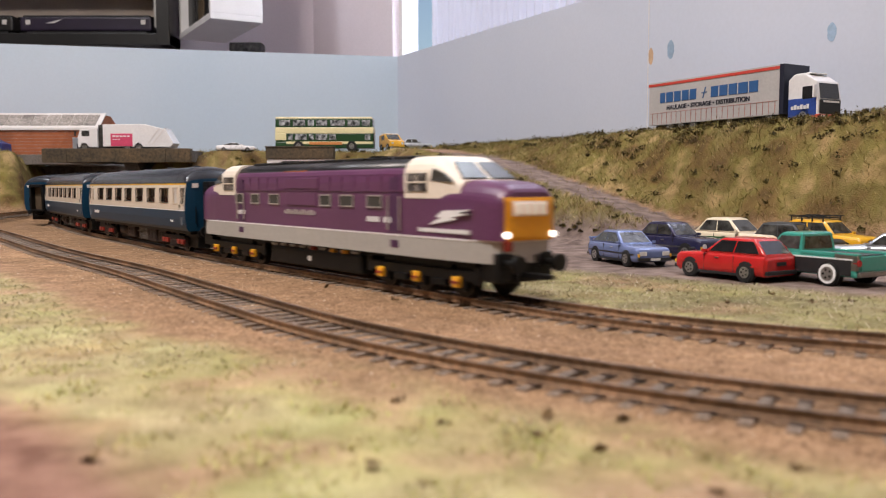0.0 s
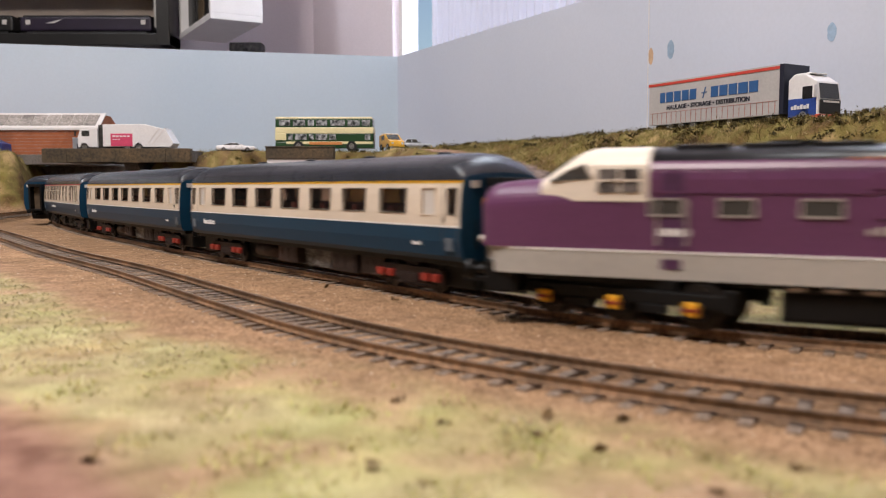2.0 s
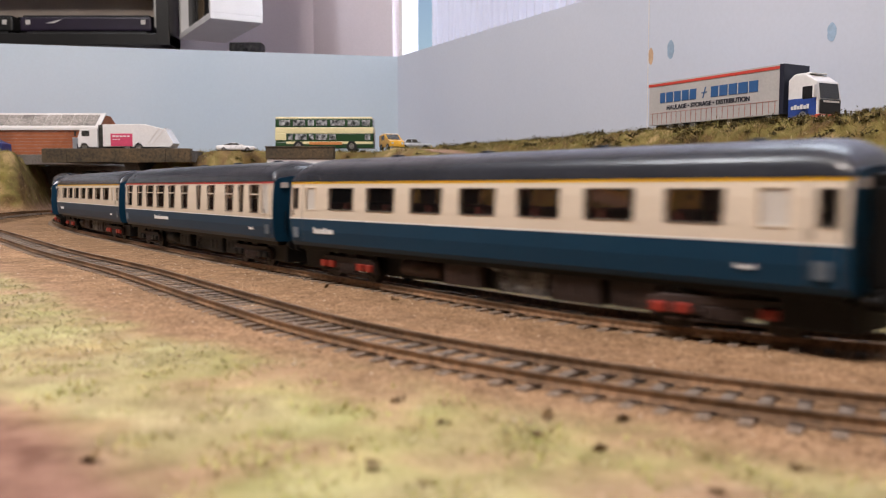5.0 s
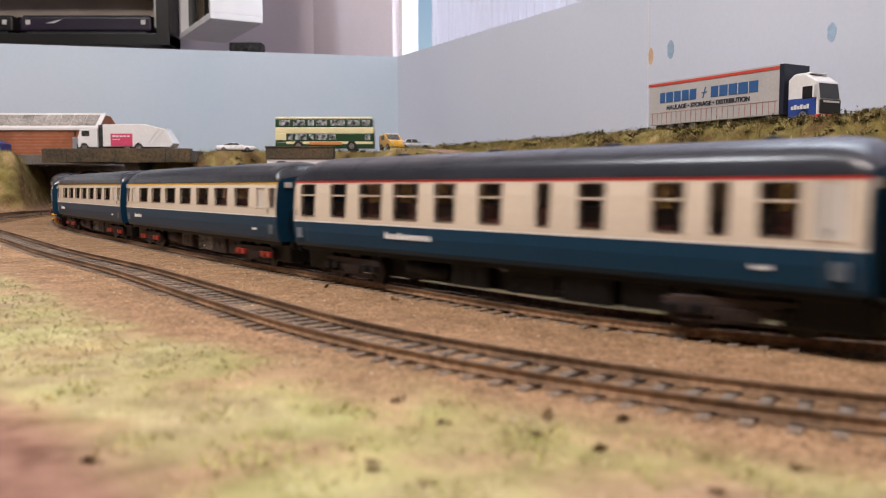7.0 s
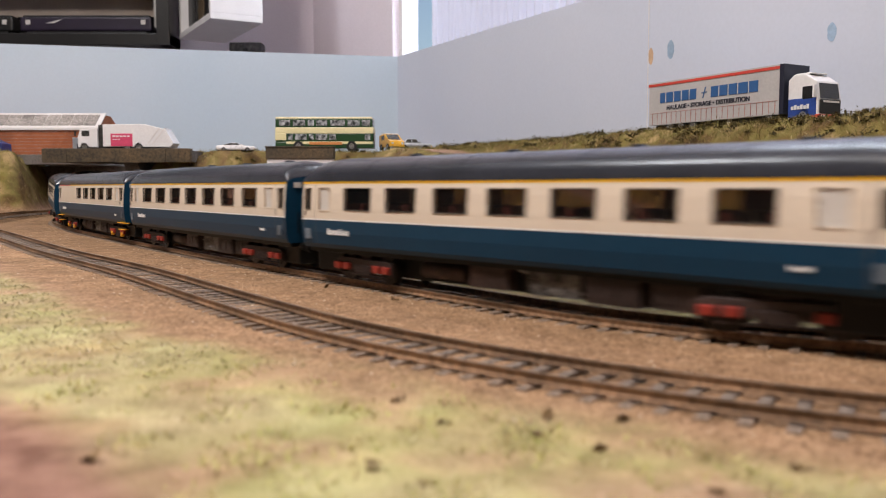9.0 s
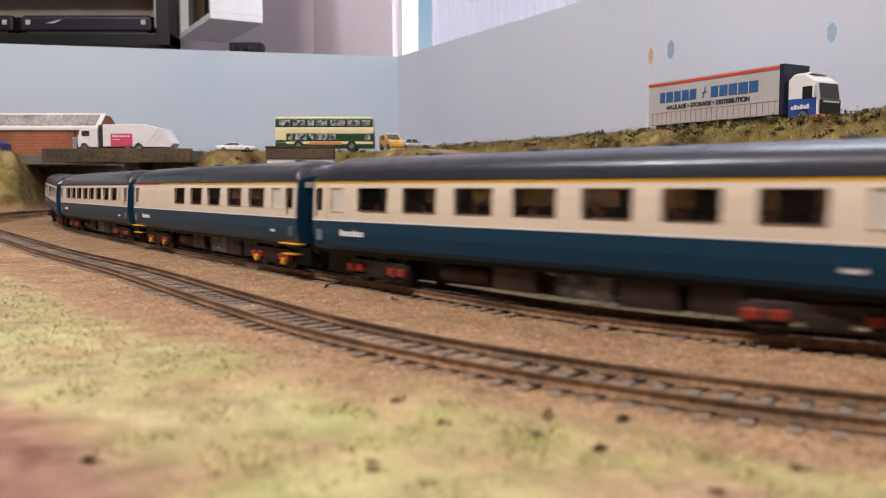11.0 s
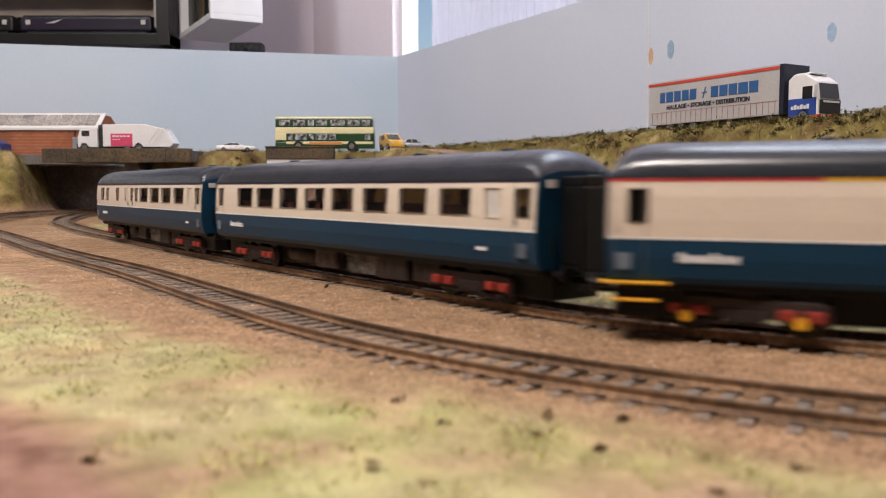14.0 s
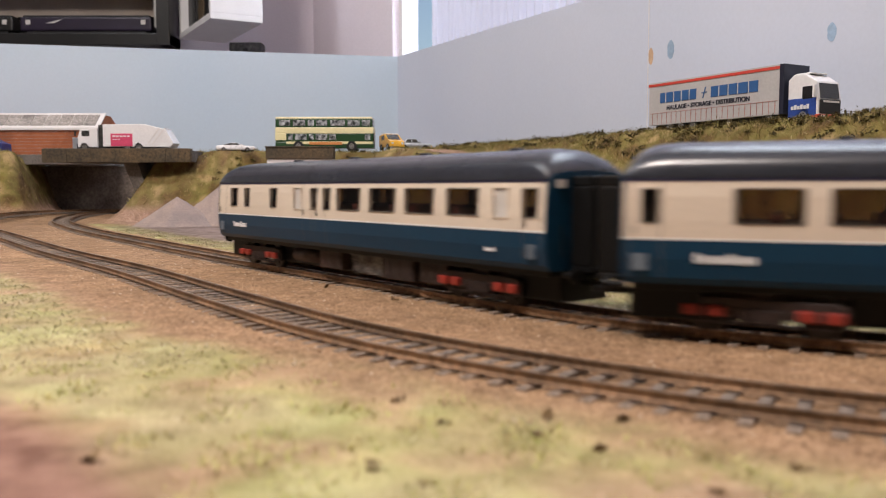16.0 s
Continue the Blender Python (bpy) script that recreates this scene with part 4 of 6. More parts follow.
def car(label, paint, m, length, width, height, bonnet, belt, cab, tail=None, stripe=None, rack=None, whitewall=False, split=(0.5,), tailbed=None, dark=None, lamps="round", category="car", spoiler=False):
    """A saloon or hatch, nose towards +x. bonnet, belt: heights as shares; cab: x of rear foot, rear top, front top, front foot as shares from the nose."""
    thing = empty("model_car", label, category, "parked model cars")
    L, W, H = length, width / 2, height
    r = H * 0.215
    zb = H * 0.13
    hb, ht = H * bonnet, H * belt
    tl = H * (tail if tail else belt)
    X = lambda s: L / 2 - s * L
    # body shell, rounded in plan and section
    rings = []
    for s, k, zt, zl in ((0.0, 0.84, hb * 0.80, zb * 1.7), (0.012, 0.92, hb * 0.93, zb * 1.25), (0.05, 0.98, hb, zb), (0.20, 1.0, hb * 1.03, zb), (cab[3], 1.0, ht, zb), (0.5 * (cab[3] + cab[0]), 1.0, ht, zb), (cab[0], 1.0, ht if cab[0] > 0.93 else (ht + tl) / 2, zb), (0.95, 0.98, tl * 0.99, zb * 1.1), (0.985, 0.94, tl * 0.95, zb * 1.3), (1.0, 0.88, tl * 0.86, zb * 1.8)):
        w = W * k
        rings.append([(X(s), w * 0.93, zl), (X(s), w, zl + (zt - zl) * 0.25), (X(s), w, zl + (zt - zl) * 0.6), (X(s), w * 0.965, zl + (zt - zl) * 0.88), (X(s), w * 0.86, zt), (X(s), 0, zt * 1.012), (X(s), -w * 0.86, zt), (X(s), -w * 0.965, zl + (zt - zl) * 0.88), (X(s), -w, zl + (zt - zl) * 0.6), (X(s), -w, zl + (zt - zl) * 0.25), (X(s), -w * 0.93, zl)])
    rings = sorted(rings, key=lambda q: -q[0][0])
    body = part("body", loft(rings), paint, thing)
    # cabin
    wb, wt = W * 0.90, W * 0.74
    B = [(X(cab[0]), z, ht * 0.985) for z in (-wb, wb)] + [(X(cab[3]), z, ht * 0.985) for z in (wb, -wb)]
    T = [(X(cab[1]), z, H * 0.97) for z in (-wt, wt)] + [(X(cab[2]), z, H * 0.97) for z in (wt, -wt)]
    C = [(X(cab[1] - 0.05), z, H) for z in (-wt * 0.85, wt * 0.85)] + [(X(cab[2] + 0.05), z, H) for z in (wt * 0.85, -wt * 0.85)]
    cabin = part("cabin", loft([B, T, C]), paint, thing)
    for ob, w in ((body, 0.0007), (cabin, 0.0008)):
        bv = ob.modifiers.new("edges", "BEVEL")
        bv.width, bv.segments, bv.limit_method, bv.angle_limit = w, 2, "ANGLE", radians(18)
        for f in ob.data.polygons:
            f.use_smooth = True
    for s in (-1, 1):
        part("side_moulding", box(X(0.93), X(0.06), *sorted((s * W * 0.98, s * W * 1.012)), zb + (ht - zb) * 0.42, zb + (ht - zb) * 0.50), M["bumper"] if spoiler else paint if lamps == "square" else M["steel"], thing)
    if spoiler:
        part("spoiler", box(X(1.0), X(0.93), -W * 0.86, W * 0.86, tl * 1.10, tl * 1.19, 0.0004), paint, thing)
        for s in (-1, 1):
            part("spoiler_post", box(X(0.985), X(0.955), *sorted((s * W * 0.74, s * W * 0.84)), tl * 0.90, tl * 1.12), paint, thing)
    faces = dict(rear=([B[1], B[0], T[0], T[1]], (-1, 0, 0.4)), front=([B[3], B[2], T[2], T[3]], (1, 0, 0.6)), left=([B[2], B[1], T[1], T[2]], (0, 1, 0.2)), right=([B[0], B[3], T[3], T[0]], (0, -1, 0.2)))
    for k, (q, n) in faces.items():
        if k in ("rear", "front"):
            part("windscreen" if k == "front" else "rear_window", quad_plate(inset(q, 0.07, 0.93, 0.12, 0.90), 0.0002, n), dark or M["car_glass"], thing)
        else:
            us = [0.06, *split, 0.94] if k == "left" else [0.06, *[1 - v for v in split[::-1]], 0.94]
            for a, b in zip(us, us[1:]):
                part("side_window", quad_plate(inset(q, a + 0.015, b - 0.015, 0.12, 0.88), 0.0002, n), dark or M["car_glass"], thing)
    for e, nm in ((1, "bumper"), (-1, "bumper")):
        x0, x1 = sorted((e * (L / 2 - 0.0012), e * (L / 2 + 0.0010)))
        part(nm, box(x0, x1, -W * 0.9, W * 0.9, zb * 1.35, zb * 2.1, 0.0004), M["bumper"] if not whitewall else M["steel"], thing)
    for s in (-1, 1):
        x = L / 2
        if lamps == "round":
            part("headlight", cyl((x - 0.0025, s * W * 0.66, hb * 0.66), (x + 0.0004, s * W * 0.66, hb * 0.66), H * 0.075, 14), M["lamp_glass"], thing)
        else:
            part("headlight", box(x - 0.002, x + 0.0002, *sorted((s * W * 0.42, s * W * 0.82)), hb * 0.58, hb * 0.80, 0.0003), M["lamp_glass"], thing)
        part("tail_light", box(-x - 0.0002, -x + 0.002, *sorted((s * W * 0.60, s * W * 0.86)), tl * 0.60, tl * 0.82, 0.0003), M["tail_red"], thing)
        part("door_mirror", box(X(cab[3]) - 0.003, X(cab[3]) - 0.001, *sorted((s * W * 0.93, s * W * 1.10)), ht, ht + 0.0016, 0.0003), paint, thing)
        part("sill", box(X(0.75), X(0.27), *sorted((s * W * 0.86, s * W * 1.005)), zb * 0.9, zb * 1.35), M["bumper"], thing)
        for xs in (0.19, 0.80):
            part("wheel_arch", cyl((X(xs), s * W * 0.80, r * 1.02), (X(xs), s * W * 1.008, r * 1.02), r * 1.18, 22), M["tyre"], thing)
            wheel(thing, X(xs), s * W * 0.93, r, W * 0.22, M["hub"], s, whitewall)
        if stripe:
            part("side_stripe", box(X(0.92), X(0.08), *sorted((s * W * 0.97, s * W * 1.012)), ht * 0.70, ht * 0.80), stripe, thing, "dark green side flash")
        for xd in (cab[3] + 0.03, 0.5 * (cab[0] + cab[3]) + 0.02):
            part("door_gap", box(X(xd) - 0.00012, X(xd) + 0.00012, *sorted((s * W * 0.95, s * W * 1.004)), zb * 1.5, ht * 0.93), M["tyre"], thing)
    for i in (-1, 1):
        part("wiper", cyl((X(cab[3]) + 0.0004, i * W * 0.10 + W * 0.15, ht + 0.0004), (X(cab[3] + 0.05), i * W * 0.10 - W * 0.25, ht + (H - ht) * 0.42), 0.00015, 5), M["tyre"], thing)
    part("number_plate", box(L / 2 + 0.0008, L / 2 + 0.0013, -W * 0.26, W * 0.26, zb * 1.45, zb * 2.0), M["lamp_glass"], thing, "pale blank number plate")
    for s in (-1, 1):
        part("indicator", box(L / 2 - 0.0008, L / 2 + 0.0006, *sorted((s * W * 0.84, s * W * 0.90)), hb * 0.52, hb * 0.68), M["p_yellow"], thing)
        for xd in (cab[3] + 0.17,):
            part("door_handle", box(X(xd) - 0.0012, X(xd) + 0.0012, *sorted((s * W * 0.97, s * W * 1.02)), ht * 0.80, ht * 0.84), M["steel"], thing)
    part("grille", box(L / 2 - 0.002, L / 2 - 0.0001, -W * 0.40, W * 0.40, hb * 0.58, hb * 0.78), M["tyre"], thing)
    part("plate", box(-L / 2 - 0.0005, -L / 2 + 0.001, -W * 0.28, W * 0.28, tl * 0.62, tl * 0.76), M["tyre"], thing)
    if rack:
        bm = bmesh.new()
        for i in range(5):
            x = X(cab[1]) + (X(cab[2]) - X(cab[1])) * (i + 0.5) / 5
            box(x - 0.0006, x + 0.0006, -wt, wt, H + 0.0014, H + 0.0019, 0, bm)
        for s in (-1, 1):
            box(X(cab[1] + 0.02), X(cab[2] - 0.02), s * wt - 0.0004, s * wt + 0.0004, H + 0.0024, H + 0.0031, 0, bm)
            for i in range(4):
                x = X(cab[1] + 0.02) + (X(cab[2] - 0.02) - X(cab[1] + 0.02)) * (i + 0.3) / 3.6
                box(x - 0.0004, x + 0.0004, s * wt - 0.0004, s * wt + 0.0004, H - 0.0012, H + 0.0026, 0, bm)
        part("roof_rack", bm, M["tyre"], thing, "black roof rack")
    thing.matrix_basis = m
    return thing


M.update(
    tyre=mat("tyre_rubber", (0.014, 0.014, 0.015), 0.7, vary=0.15),
    hub=mat("hub_silver", (0.45, 0.44, 0.42), 0.35, 0.8, vary=0.1),
    bumper=mat("bumper_black", (0.02, 0.02, 0.022), 0.5, vary=0.1),
    car_glass=mat("car_glazing", (0.085, 0.085, 0.080), 0.06, vary=0.25, spec=0.8, grain=250, big=110, second=(0.03, 0.028, 0.026)),
    dark_glass=mat("dark_car_glazing", (0.012, 0.012, 0.014), 0.12, vary=0.05, spec=0.8),
    lamp_glass=mat("lamp_glass", (0.62, 0.62, 0.60), 0.15, vary=0.02),
    tail_red=mat("tail_lamp_red", (0.40, 0.02, 0.02), 0.25, vary=0.03),
    p_lblue=mat("paint_light_blue", (0.17, 0.22, 0.42), 0.25, 0.35, vary=0.03, coat=0.5),
    p_navy=mat("paint_navy", (0.022, 0.022, 0.065), 0.22, 0.1, vary=0.03, coat=0.5),
    p_cream=mat("paint_cream", (0.72, 0.62, 0.46), 0.3, vary=0.03, coat=0.4),
    p_red=mat("paint_red", (0.50, 0.018, 0.018), 0.25, vary=0.03, coat=0.5),
    p_teal=mat("paint_teal", (0.045, 0.30, 0.24), 0.28, vary=0.03, coat=0.5),
    p_yellow=mat("paint_yellow", (0.75, 0.40, 0.02), 0.3, vary=0.03, coat=0.4),
    p_silver=mat("paint_silver", (0.42, 0.45, 0.50), 0.28, 0.5, vary=0.03, coat=0.4),
    p_green=mat("paint_dark_green", (0.02, 0.09, 0.02), 0.4, vary=0.03),
    p_white=mat("paint_white", (0.74, 0.72, 0.72), 0.35, vary=0.03, coat=0.3),
)


def at_ground(x, y, heading, lift=0.0):
    z = max(ground_z(x + a, y + b) for a in (-0.015, 0, 0.015) for b in (-0.015, 0, 0.015))
    return pose(x, y, z + lift, 0, 0, heading)


SEDAN = (0.86, 0.74, 0.47, 0.33)
car("light metallic blue three-door hatchback model car on the yard", M["p_lblue"], at_ground(0.1155, 0.530, -72), 0.063, 0.0245, 0.0205, 0.56, 0.62, (0.93, 0.72, 0.46, 0.30), lamps="square", spoiler=True)
car("dark navy two-door saloon model car on the yard", M["p_navy"], at_ground(0.156, 0.568, -58), 0.064, 0.0250, 0.0242, 0.58, 0.63, SEDAN)
car("cream two-door saloon model car with dark green flash", M["p_cream"], at_ground(0.2045, 0.592, -54), 0.070, 0.0275, 0.0262, 0.58, 0.63, SEDAN, stripe=M["p_green"])
car("bright red three-door hatchback model car with dark windows", M["p_red"], at_ground(0.1525, 0.4440, 121), 0.0590, 0.0245, 0.0215, 0.58, 0.62, (0.985, 0.86, 0.50, 0.32), lamps="square", dark=M["dark_glass"], split=(0.5,))
car("yellow estate model car with a black roof rack", M["p_yellow"], at_ground(0.2640, 0.578, -60), 0.062, 0.0250, 0.0250, 0.58, 0.62, (0.97, 0.90, 0.46, 0.32), rack=True)
car("black model pickup car on the yard", M["bumper"], at_ground(0.2345, 0.565, -45), 0.060, 0.0245, 0.0240, 0.56, 0.60, (0.90, 0.80, 0.45, 0.32))
car("silver-grey saloon model car on the yard", M["p_silver"], at_ground(0.262, 0.500, 150), 0.064, 0.0245, 0.0205, 0.58, 0.64, SEDAN)
car("white sports model car on the back road", M["p_white"], pose(-0.294, 1.215, 0.0945, 0, 0, 5), 0.054, 0.024, 0.0125, 0.60, 0.68, (0.88, 0.62, 0.48, 0.30), lamps="square")


def pickup():
    """A fifties pickup truck seen from its tail."""
    t = empty("pickup_truck", "teal fifties pickup model with black flanks and whitewall tyres", "pickup truck", "parked model cars")
    P = M["p_teal"]
    L, W = 0.072, 0.0140
    part("body", box(-L / 2, L / 2, -W, W, 0.0045, 0.0145, 0.0015), P, t)
    part("bonnet", box(0.012, L / 2 - 0.001, -W * 0.85, W * 0.85, 0.0140, 0.0170, 0.0012), P, t)
    B = [(-0.004, -W * 0.92, 0.0143), (-0.004, W * 0.92, 0.0143), (0.017, W * 0.92, 0.0143), (0.017, -W * 0.92, 0.0143)]
    T = [(-0.003, -W * 0.78, 0.0236), (-0.003, W * 0.78, 0.0236), (0.010, W * 0.78, 0.0236), (0.010, -W * 0.78, 0.0236)]
    C = [(-0.002, -W * 0.7, 0.0246), (-0.002, W * 0.7, 0.0246), (0.008, W * 0.7, 0.0246), (0.008, -W * 0.7, 0.0246)]
    part("cab", loft([B, T, C]), P, t)
    for q, n in (([B[1], B[0], T[0], T[1]], (-1, 0, 0.2)), ([B[3], B[2], T[2], T[3]], (1, 0, 0.6)), ([B[2], B[1], T[1], T[2]], (0, 1, 0.2)), ([B[0], B[3], T[3], T[0]], (0, -1, 0.2))):
        part("cab_window", quad_plate(inset(q, 0.08, 0.92, 0.22, 0.90), 0.0002, n), M["car_glass"], t)
    part("load_bed", box(-L / 2 + 0.003, -0.005, -W * 0.72, W * 0.72, 0.0143, 0.0149), M["bumper"], t, "dark load bed floor")
    for s in (-1, 1):
        part("bed_rail", box(-L / 2, -0.004, *sorted((s * W * 0.76, s * W)), 0.0140, 0.0160, 0.0005), P, t)
        part("side_flash", box(-L / 2 + 0.003, 0.030, *sorted((s * W * 0.98, s * W * 1.015)), 0.0052, 0.0128, 0.0002), M["bumper"], t, "black side panel")
        part("side_trim", box(-L / 2 + 0.002, 0.032, *sorted((s * W * 0.98, s * W * 1.03)), 0.0128, 0.0134), M["white"], t, "white trim line")
        part("tail_light", cyl((-L / 2 - 0.0006, s * W * 0.90, 0.0115), (-L / 2 + 0.002, s * W * 0.90, 0.0115), 0.0016, 12), M["tail_red"], t)
        part("fin", prism([(-L / 2, 0.0080), (-L / 2, 0.0150), (-L / 2 + 0.012, 0.0155), (-L / 2 + 0.012, 0.008)], "y", *sorted((s * W * 0.90, s * W * 1.01))), M["steel"], t)
        for x in (-0.021, 0.022):
            part("wheel_arch", cyl((x, s * W * 0.8, 0.0056), (x, s * W * 1.02, 0.0056), 0.0064, 22), M["tyre"], t)
            wheel(t, x, s * W * 0.95, 0.0056, 0.004, M["hub"], s, True)
    part("bumper", box(-L / 2 - 0.002, -L / 2, -W, W, 0.0050, 0.0075, 0.0006), M["steel"], t, "chrome bumper")
    part("bumper", box(L / 2, L / 2 + 0.002, -W, W, 0.0050, 0.0075, 0.0006), M["steel"], t)
    part("tailgate", box(-L / 2 - 0.0006, -L / 2 + 0.0004, -W * 0.80, W * 0.80, 0.0080, 0.0145), P, t)
    t.matrix_basis = at_ground(0.1890, 0.4330, 118)


pickup()


# ---- bridge, its wings and the small footbridge ----
bridge = empty("road_bridge", "dark timber-faced road bridge over the two tracks", "bridge")
part("deck", box(-0.549, -0.346, 1.174, 1.285, 0.0790, 0.0945, 0.001), M["concrete"], bridge)
part("deck", box(-0.66, -0.5495, 1.315, 1.50, 0.0790, 0.0940, 0.001), M["concrete"], bridge)
for i in range(6):
    x0 = -0.549 + i * 0.0339
    part("fascia_plank", box(x0, x0 + 0.0337, 1.1655, 1.1735, 0.0775 + 0.0004 * (i % 3), 0.0962, 0.0006), M["wood"], bridge, "dark brown stained plank")
part("kerb", box(-0.549, -0.346, 1.1705, 1.178, 0.0945, 0.0972, 0.0006), M["wood"], bridge)
bm = prism([(-0.398, -0.008), (-0.412, -0.008), (-0.445, 0.079), (-0.425, 0.079)], "y", 1.185, 1.255)
part("wing_wall", bm, M["concrete"], bridge, "sloping grey concrete wing")
M["panel_brown"] = mat("cutting_wall", (0.21, 0.175, 0.15), 0.9, vary=0.2, grain=300, bump=0.2)
bm = prism([(-0.76, -0.01), (-0.44, -0.01), (-0.48, 0.079), (-0.70, 0.079)], "y", 1.432, 1.440)
part("back_wall", bm, M["panel_brown"], bridge, "grey-brown concrete wall of the cutting")

foot = empty("footbridge", "small dark timber footbridge on pale supports", "bridge")
part("beam", box(-0.2395, -0.1480, 1.150, 1.172, 0.0822, 0.0975, 0.0008), M["wood"], foot)
part("beam_top", box(-0.2405, -0.1470, 1.149, 1.173, 0.0975, 0.0992, 0.0004), M["wood"], foot)
part("support", box(-0.238, -0.149, 1.152, 1.170, 0.02, 0.0822, 0.0005), M["p_white"], foot, "pale grey support")


def heap(x, y, r, h, seed):
    bm = bmesh.new()
    n, k = 30, 12
    top = bm.verts.new((0, 0, h))
    prev = None
    for j in range(1, k + 1):
        row = []
        for i in range(n):
            a = 2 * math.pi * i / n
            rr = r * j / k * (1 + 0.12 * noise.noise((math.cos(a) * 1.5 + seed, math.sin(a) * 1.5, j * 0.1)))
            z = h - (h + 0.006) * (j / k) + h * 0.06 * math.cos(math.pi * j / k) - h * 0.06
            row.append(bm.verts.new((rr * math.cos(a), rr * math.sin(a) * 0.75, z + 0.001 * noise.noise((i * 0.9, j * 0.9, seed)))))
        for i in range(n):
            q = (i + 1) % n
            if prev is None:
                bm.faces.new((top, row[i], row[q]))
            else:
                bm.faces.new((prev[i], row[i], row[q], prev[q]))
        prev = row
    ob = part("gravel_heap", bm, M["gravel"], smooth=True)
    ob.matrix_basis = pose(x, y, ground_z(x, y))
    tagged(ob, "conical heap of grey-brown gravel beside the line", "gravel heap", "gravel heaps")


heap(-0.330, 1.055, 0.070, 0.036, 1.0)
heap(-0.280, 1.085, 0.082, 0.052, 4.0)
heap(-0.225, 1.080, 0.060, 0.036, 7.0)

# ---- double-deck bus ----
M.update(
    bus_cream=mat("bus_cream", (0.74, 0.66, 0.38), 0.35, vary=0.03, coat=0.3),
    bus_green=mat("bus_green", (0.012, 0.052, 0.016), 0.35, vary=0.03, coat=0.3),
    bus_orange=mat("bus_orange", (0.62, 0.25, 0.08), 0.4, vary=0.05),
    bus_glass=mat("bus_glazing", (0.045, 0.05, 0.05), 0.15, vary=0.25, grain=220, spec=0.5, big=170, second=(0.42, 0.43, 0.45)),
    brick=mat("brick_orange", (0.38, 0.115, 0.045), 0.85, vary=0.12, grain=500, bump=0.2),
    slate=mat("roof_panel_brown", (0.36, 0.32, 0.29), 0.6, vary=0.25, grain=300),
    off=mat("frame_offwhite", (0.70, 0.66, 0.64), 0.5, vary=0.03),
    pink=mat("panel_pink", (0.62, 0.07, 0.15), 0.4, vary=0.05),
    t_grey=mat("curtain_side_grey", (0.44, 0.42, 0.41), 0.55, vary=0.04),
    strap=mat("strap_faded_red", (0.42, 0.20, 0.18), 0.5, vary=0.05),
    t_red=mat("trailer_red", (0.55, 0.06, 0.04), 0.45, vary=0.03),
    t_blue=mat("lettering_blue", (0.03, 0.10, 0.26), 0.45, vary=0.03),
    t_navy=mat("bulkhead_navy", (0.012, 0.014, 0.03), 0.45, vary=0.05),
    cab_blue=mat("cab_blue", (0.03, 0.07, 0.30), 0.35, vary=0.1),
    van_blue=mat("van_blue", (0.02, 0.04, 0.18), 0.4, vary=0.05),
)


def bus():
    t = empty("double_deck_bus", "green and cream double-deck model bus on the back road", "bus")
    L, W = 0.1440, 0.0165
    part("lower_body", box(0, L, -W, W, 0.0035, 0.0130, 0.0012), M["bus_green"], t)
    part("lower_band", box(0.016, L - 0.001, -W - 0.0002, W + 0.0002, 0.0095, 0.0132, 0.0003), M["bus_cream"], t, "cream lower band")
    part("advert_panel", box(0.050, 0.098, -W - 0.0006, -W, 0.0085, 0.0126), M["bus_orange"], t, "orange advert panel")
    part("lower_saloon", box(0.0005, L - 0.0005, -W + 0.0003, W - 0.0003, 0.0128, 0.0250, 0.0008), M["bus_green"], t)
    part("middle_band", box(0, L, -W, W, 0.0248, 0.0340, 0.0010), M["bus_cream"], t, "cream band between decks")
    part("upper_saloon", box(0.0005, L - 0.002, -W + 0.0003, W - 0.0003, 0.0338, 0.0462, 0.0008), M["bus_green"], t)
    part("roof", box(0.0005, L - 0.002, -W, W, 0.0460, 0.0490, 0.0013), M["bus_cream"], t, "cream roof")
    part("rear_panel", box(-0.0002, 0.016, -W - 0.0003, W + 0.0003, 0.0150, 0.0250, 0.0005), M["bus_cream"], t)
    for s in (-1, 1):
        for a, b in ((0.006, 0.022), (0.026, 0.044), (0.048, 0.057), (0.060, 0.076), (0.081, 0.102), (0.106, 0.124), (0.127, 0.139)):
            part("window", box(a, b, *sorted((s * (W - 0.0008), s * (W + 0.0003))), 0.0360, 0.0442, 0.0004), M["bus_glass"], t)
        for a, b in ((0.019, 0.026), (0.029, 0.046), (0.049, 0.056), (0.059, 0.076), (0.079, 0.089), (0.131, 0.139)):
            part("window", box(a, b, *sorted((s * (W - 0.0008), s * (W + 0.0003))), 0.0155, 0.0238, 0.0004), M["bus_glass"], t)
        for x in (0.034, 0.112):
            part("wheel_arch", cyl((x, s * W * 0.7, 0.0060), (x, s * (W + 0.0006), 0.0060), 0.0078, 22), M["tyre"], t)
            wheel(t, x, s * (W - 0.0015), 0.0064, 0.005, M["hub"], s)
    part("windscreen", box(L - 0.0008, L + 0.0006, -W * 0.9, W * 0.9, 0.0135, 0.0245, 0.0004), M["car_glass"], t)
    part("upper_windscreen", box(L - 0.0024, L - 0.0012, -W * 0.9, W * 0.9, 0.0358, 0.0445, 0.0004), M["car_glass"], t)
    t.matrix_basis = pose(-0.2455, 1.265, 0.0975)


bus()


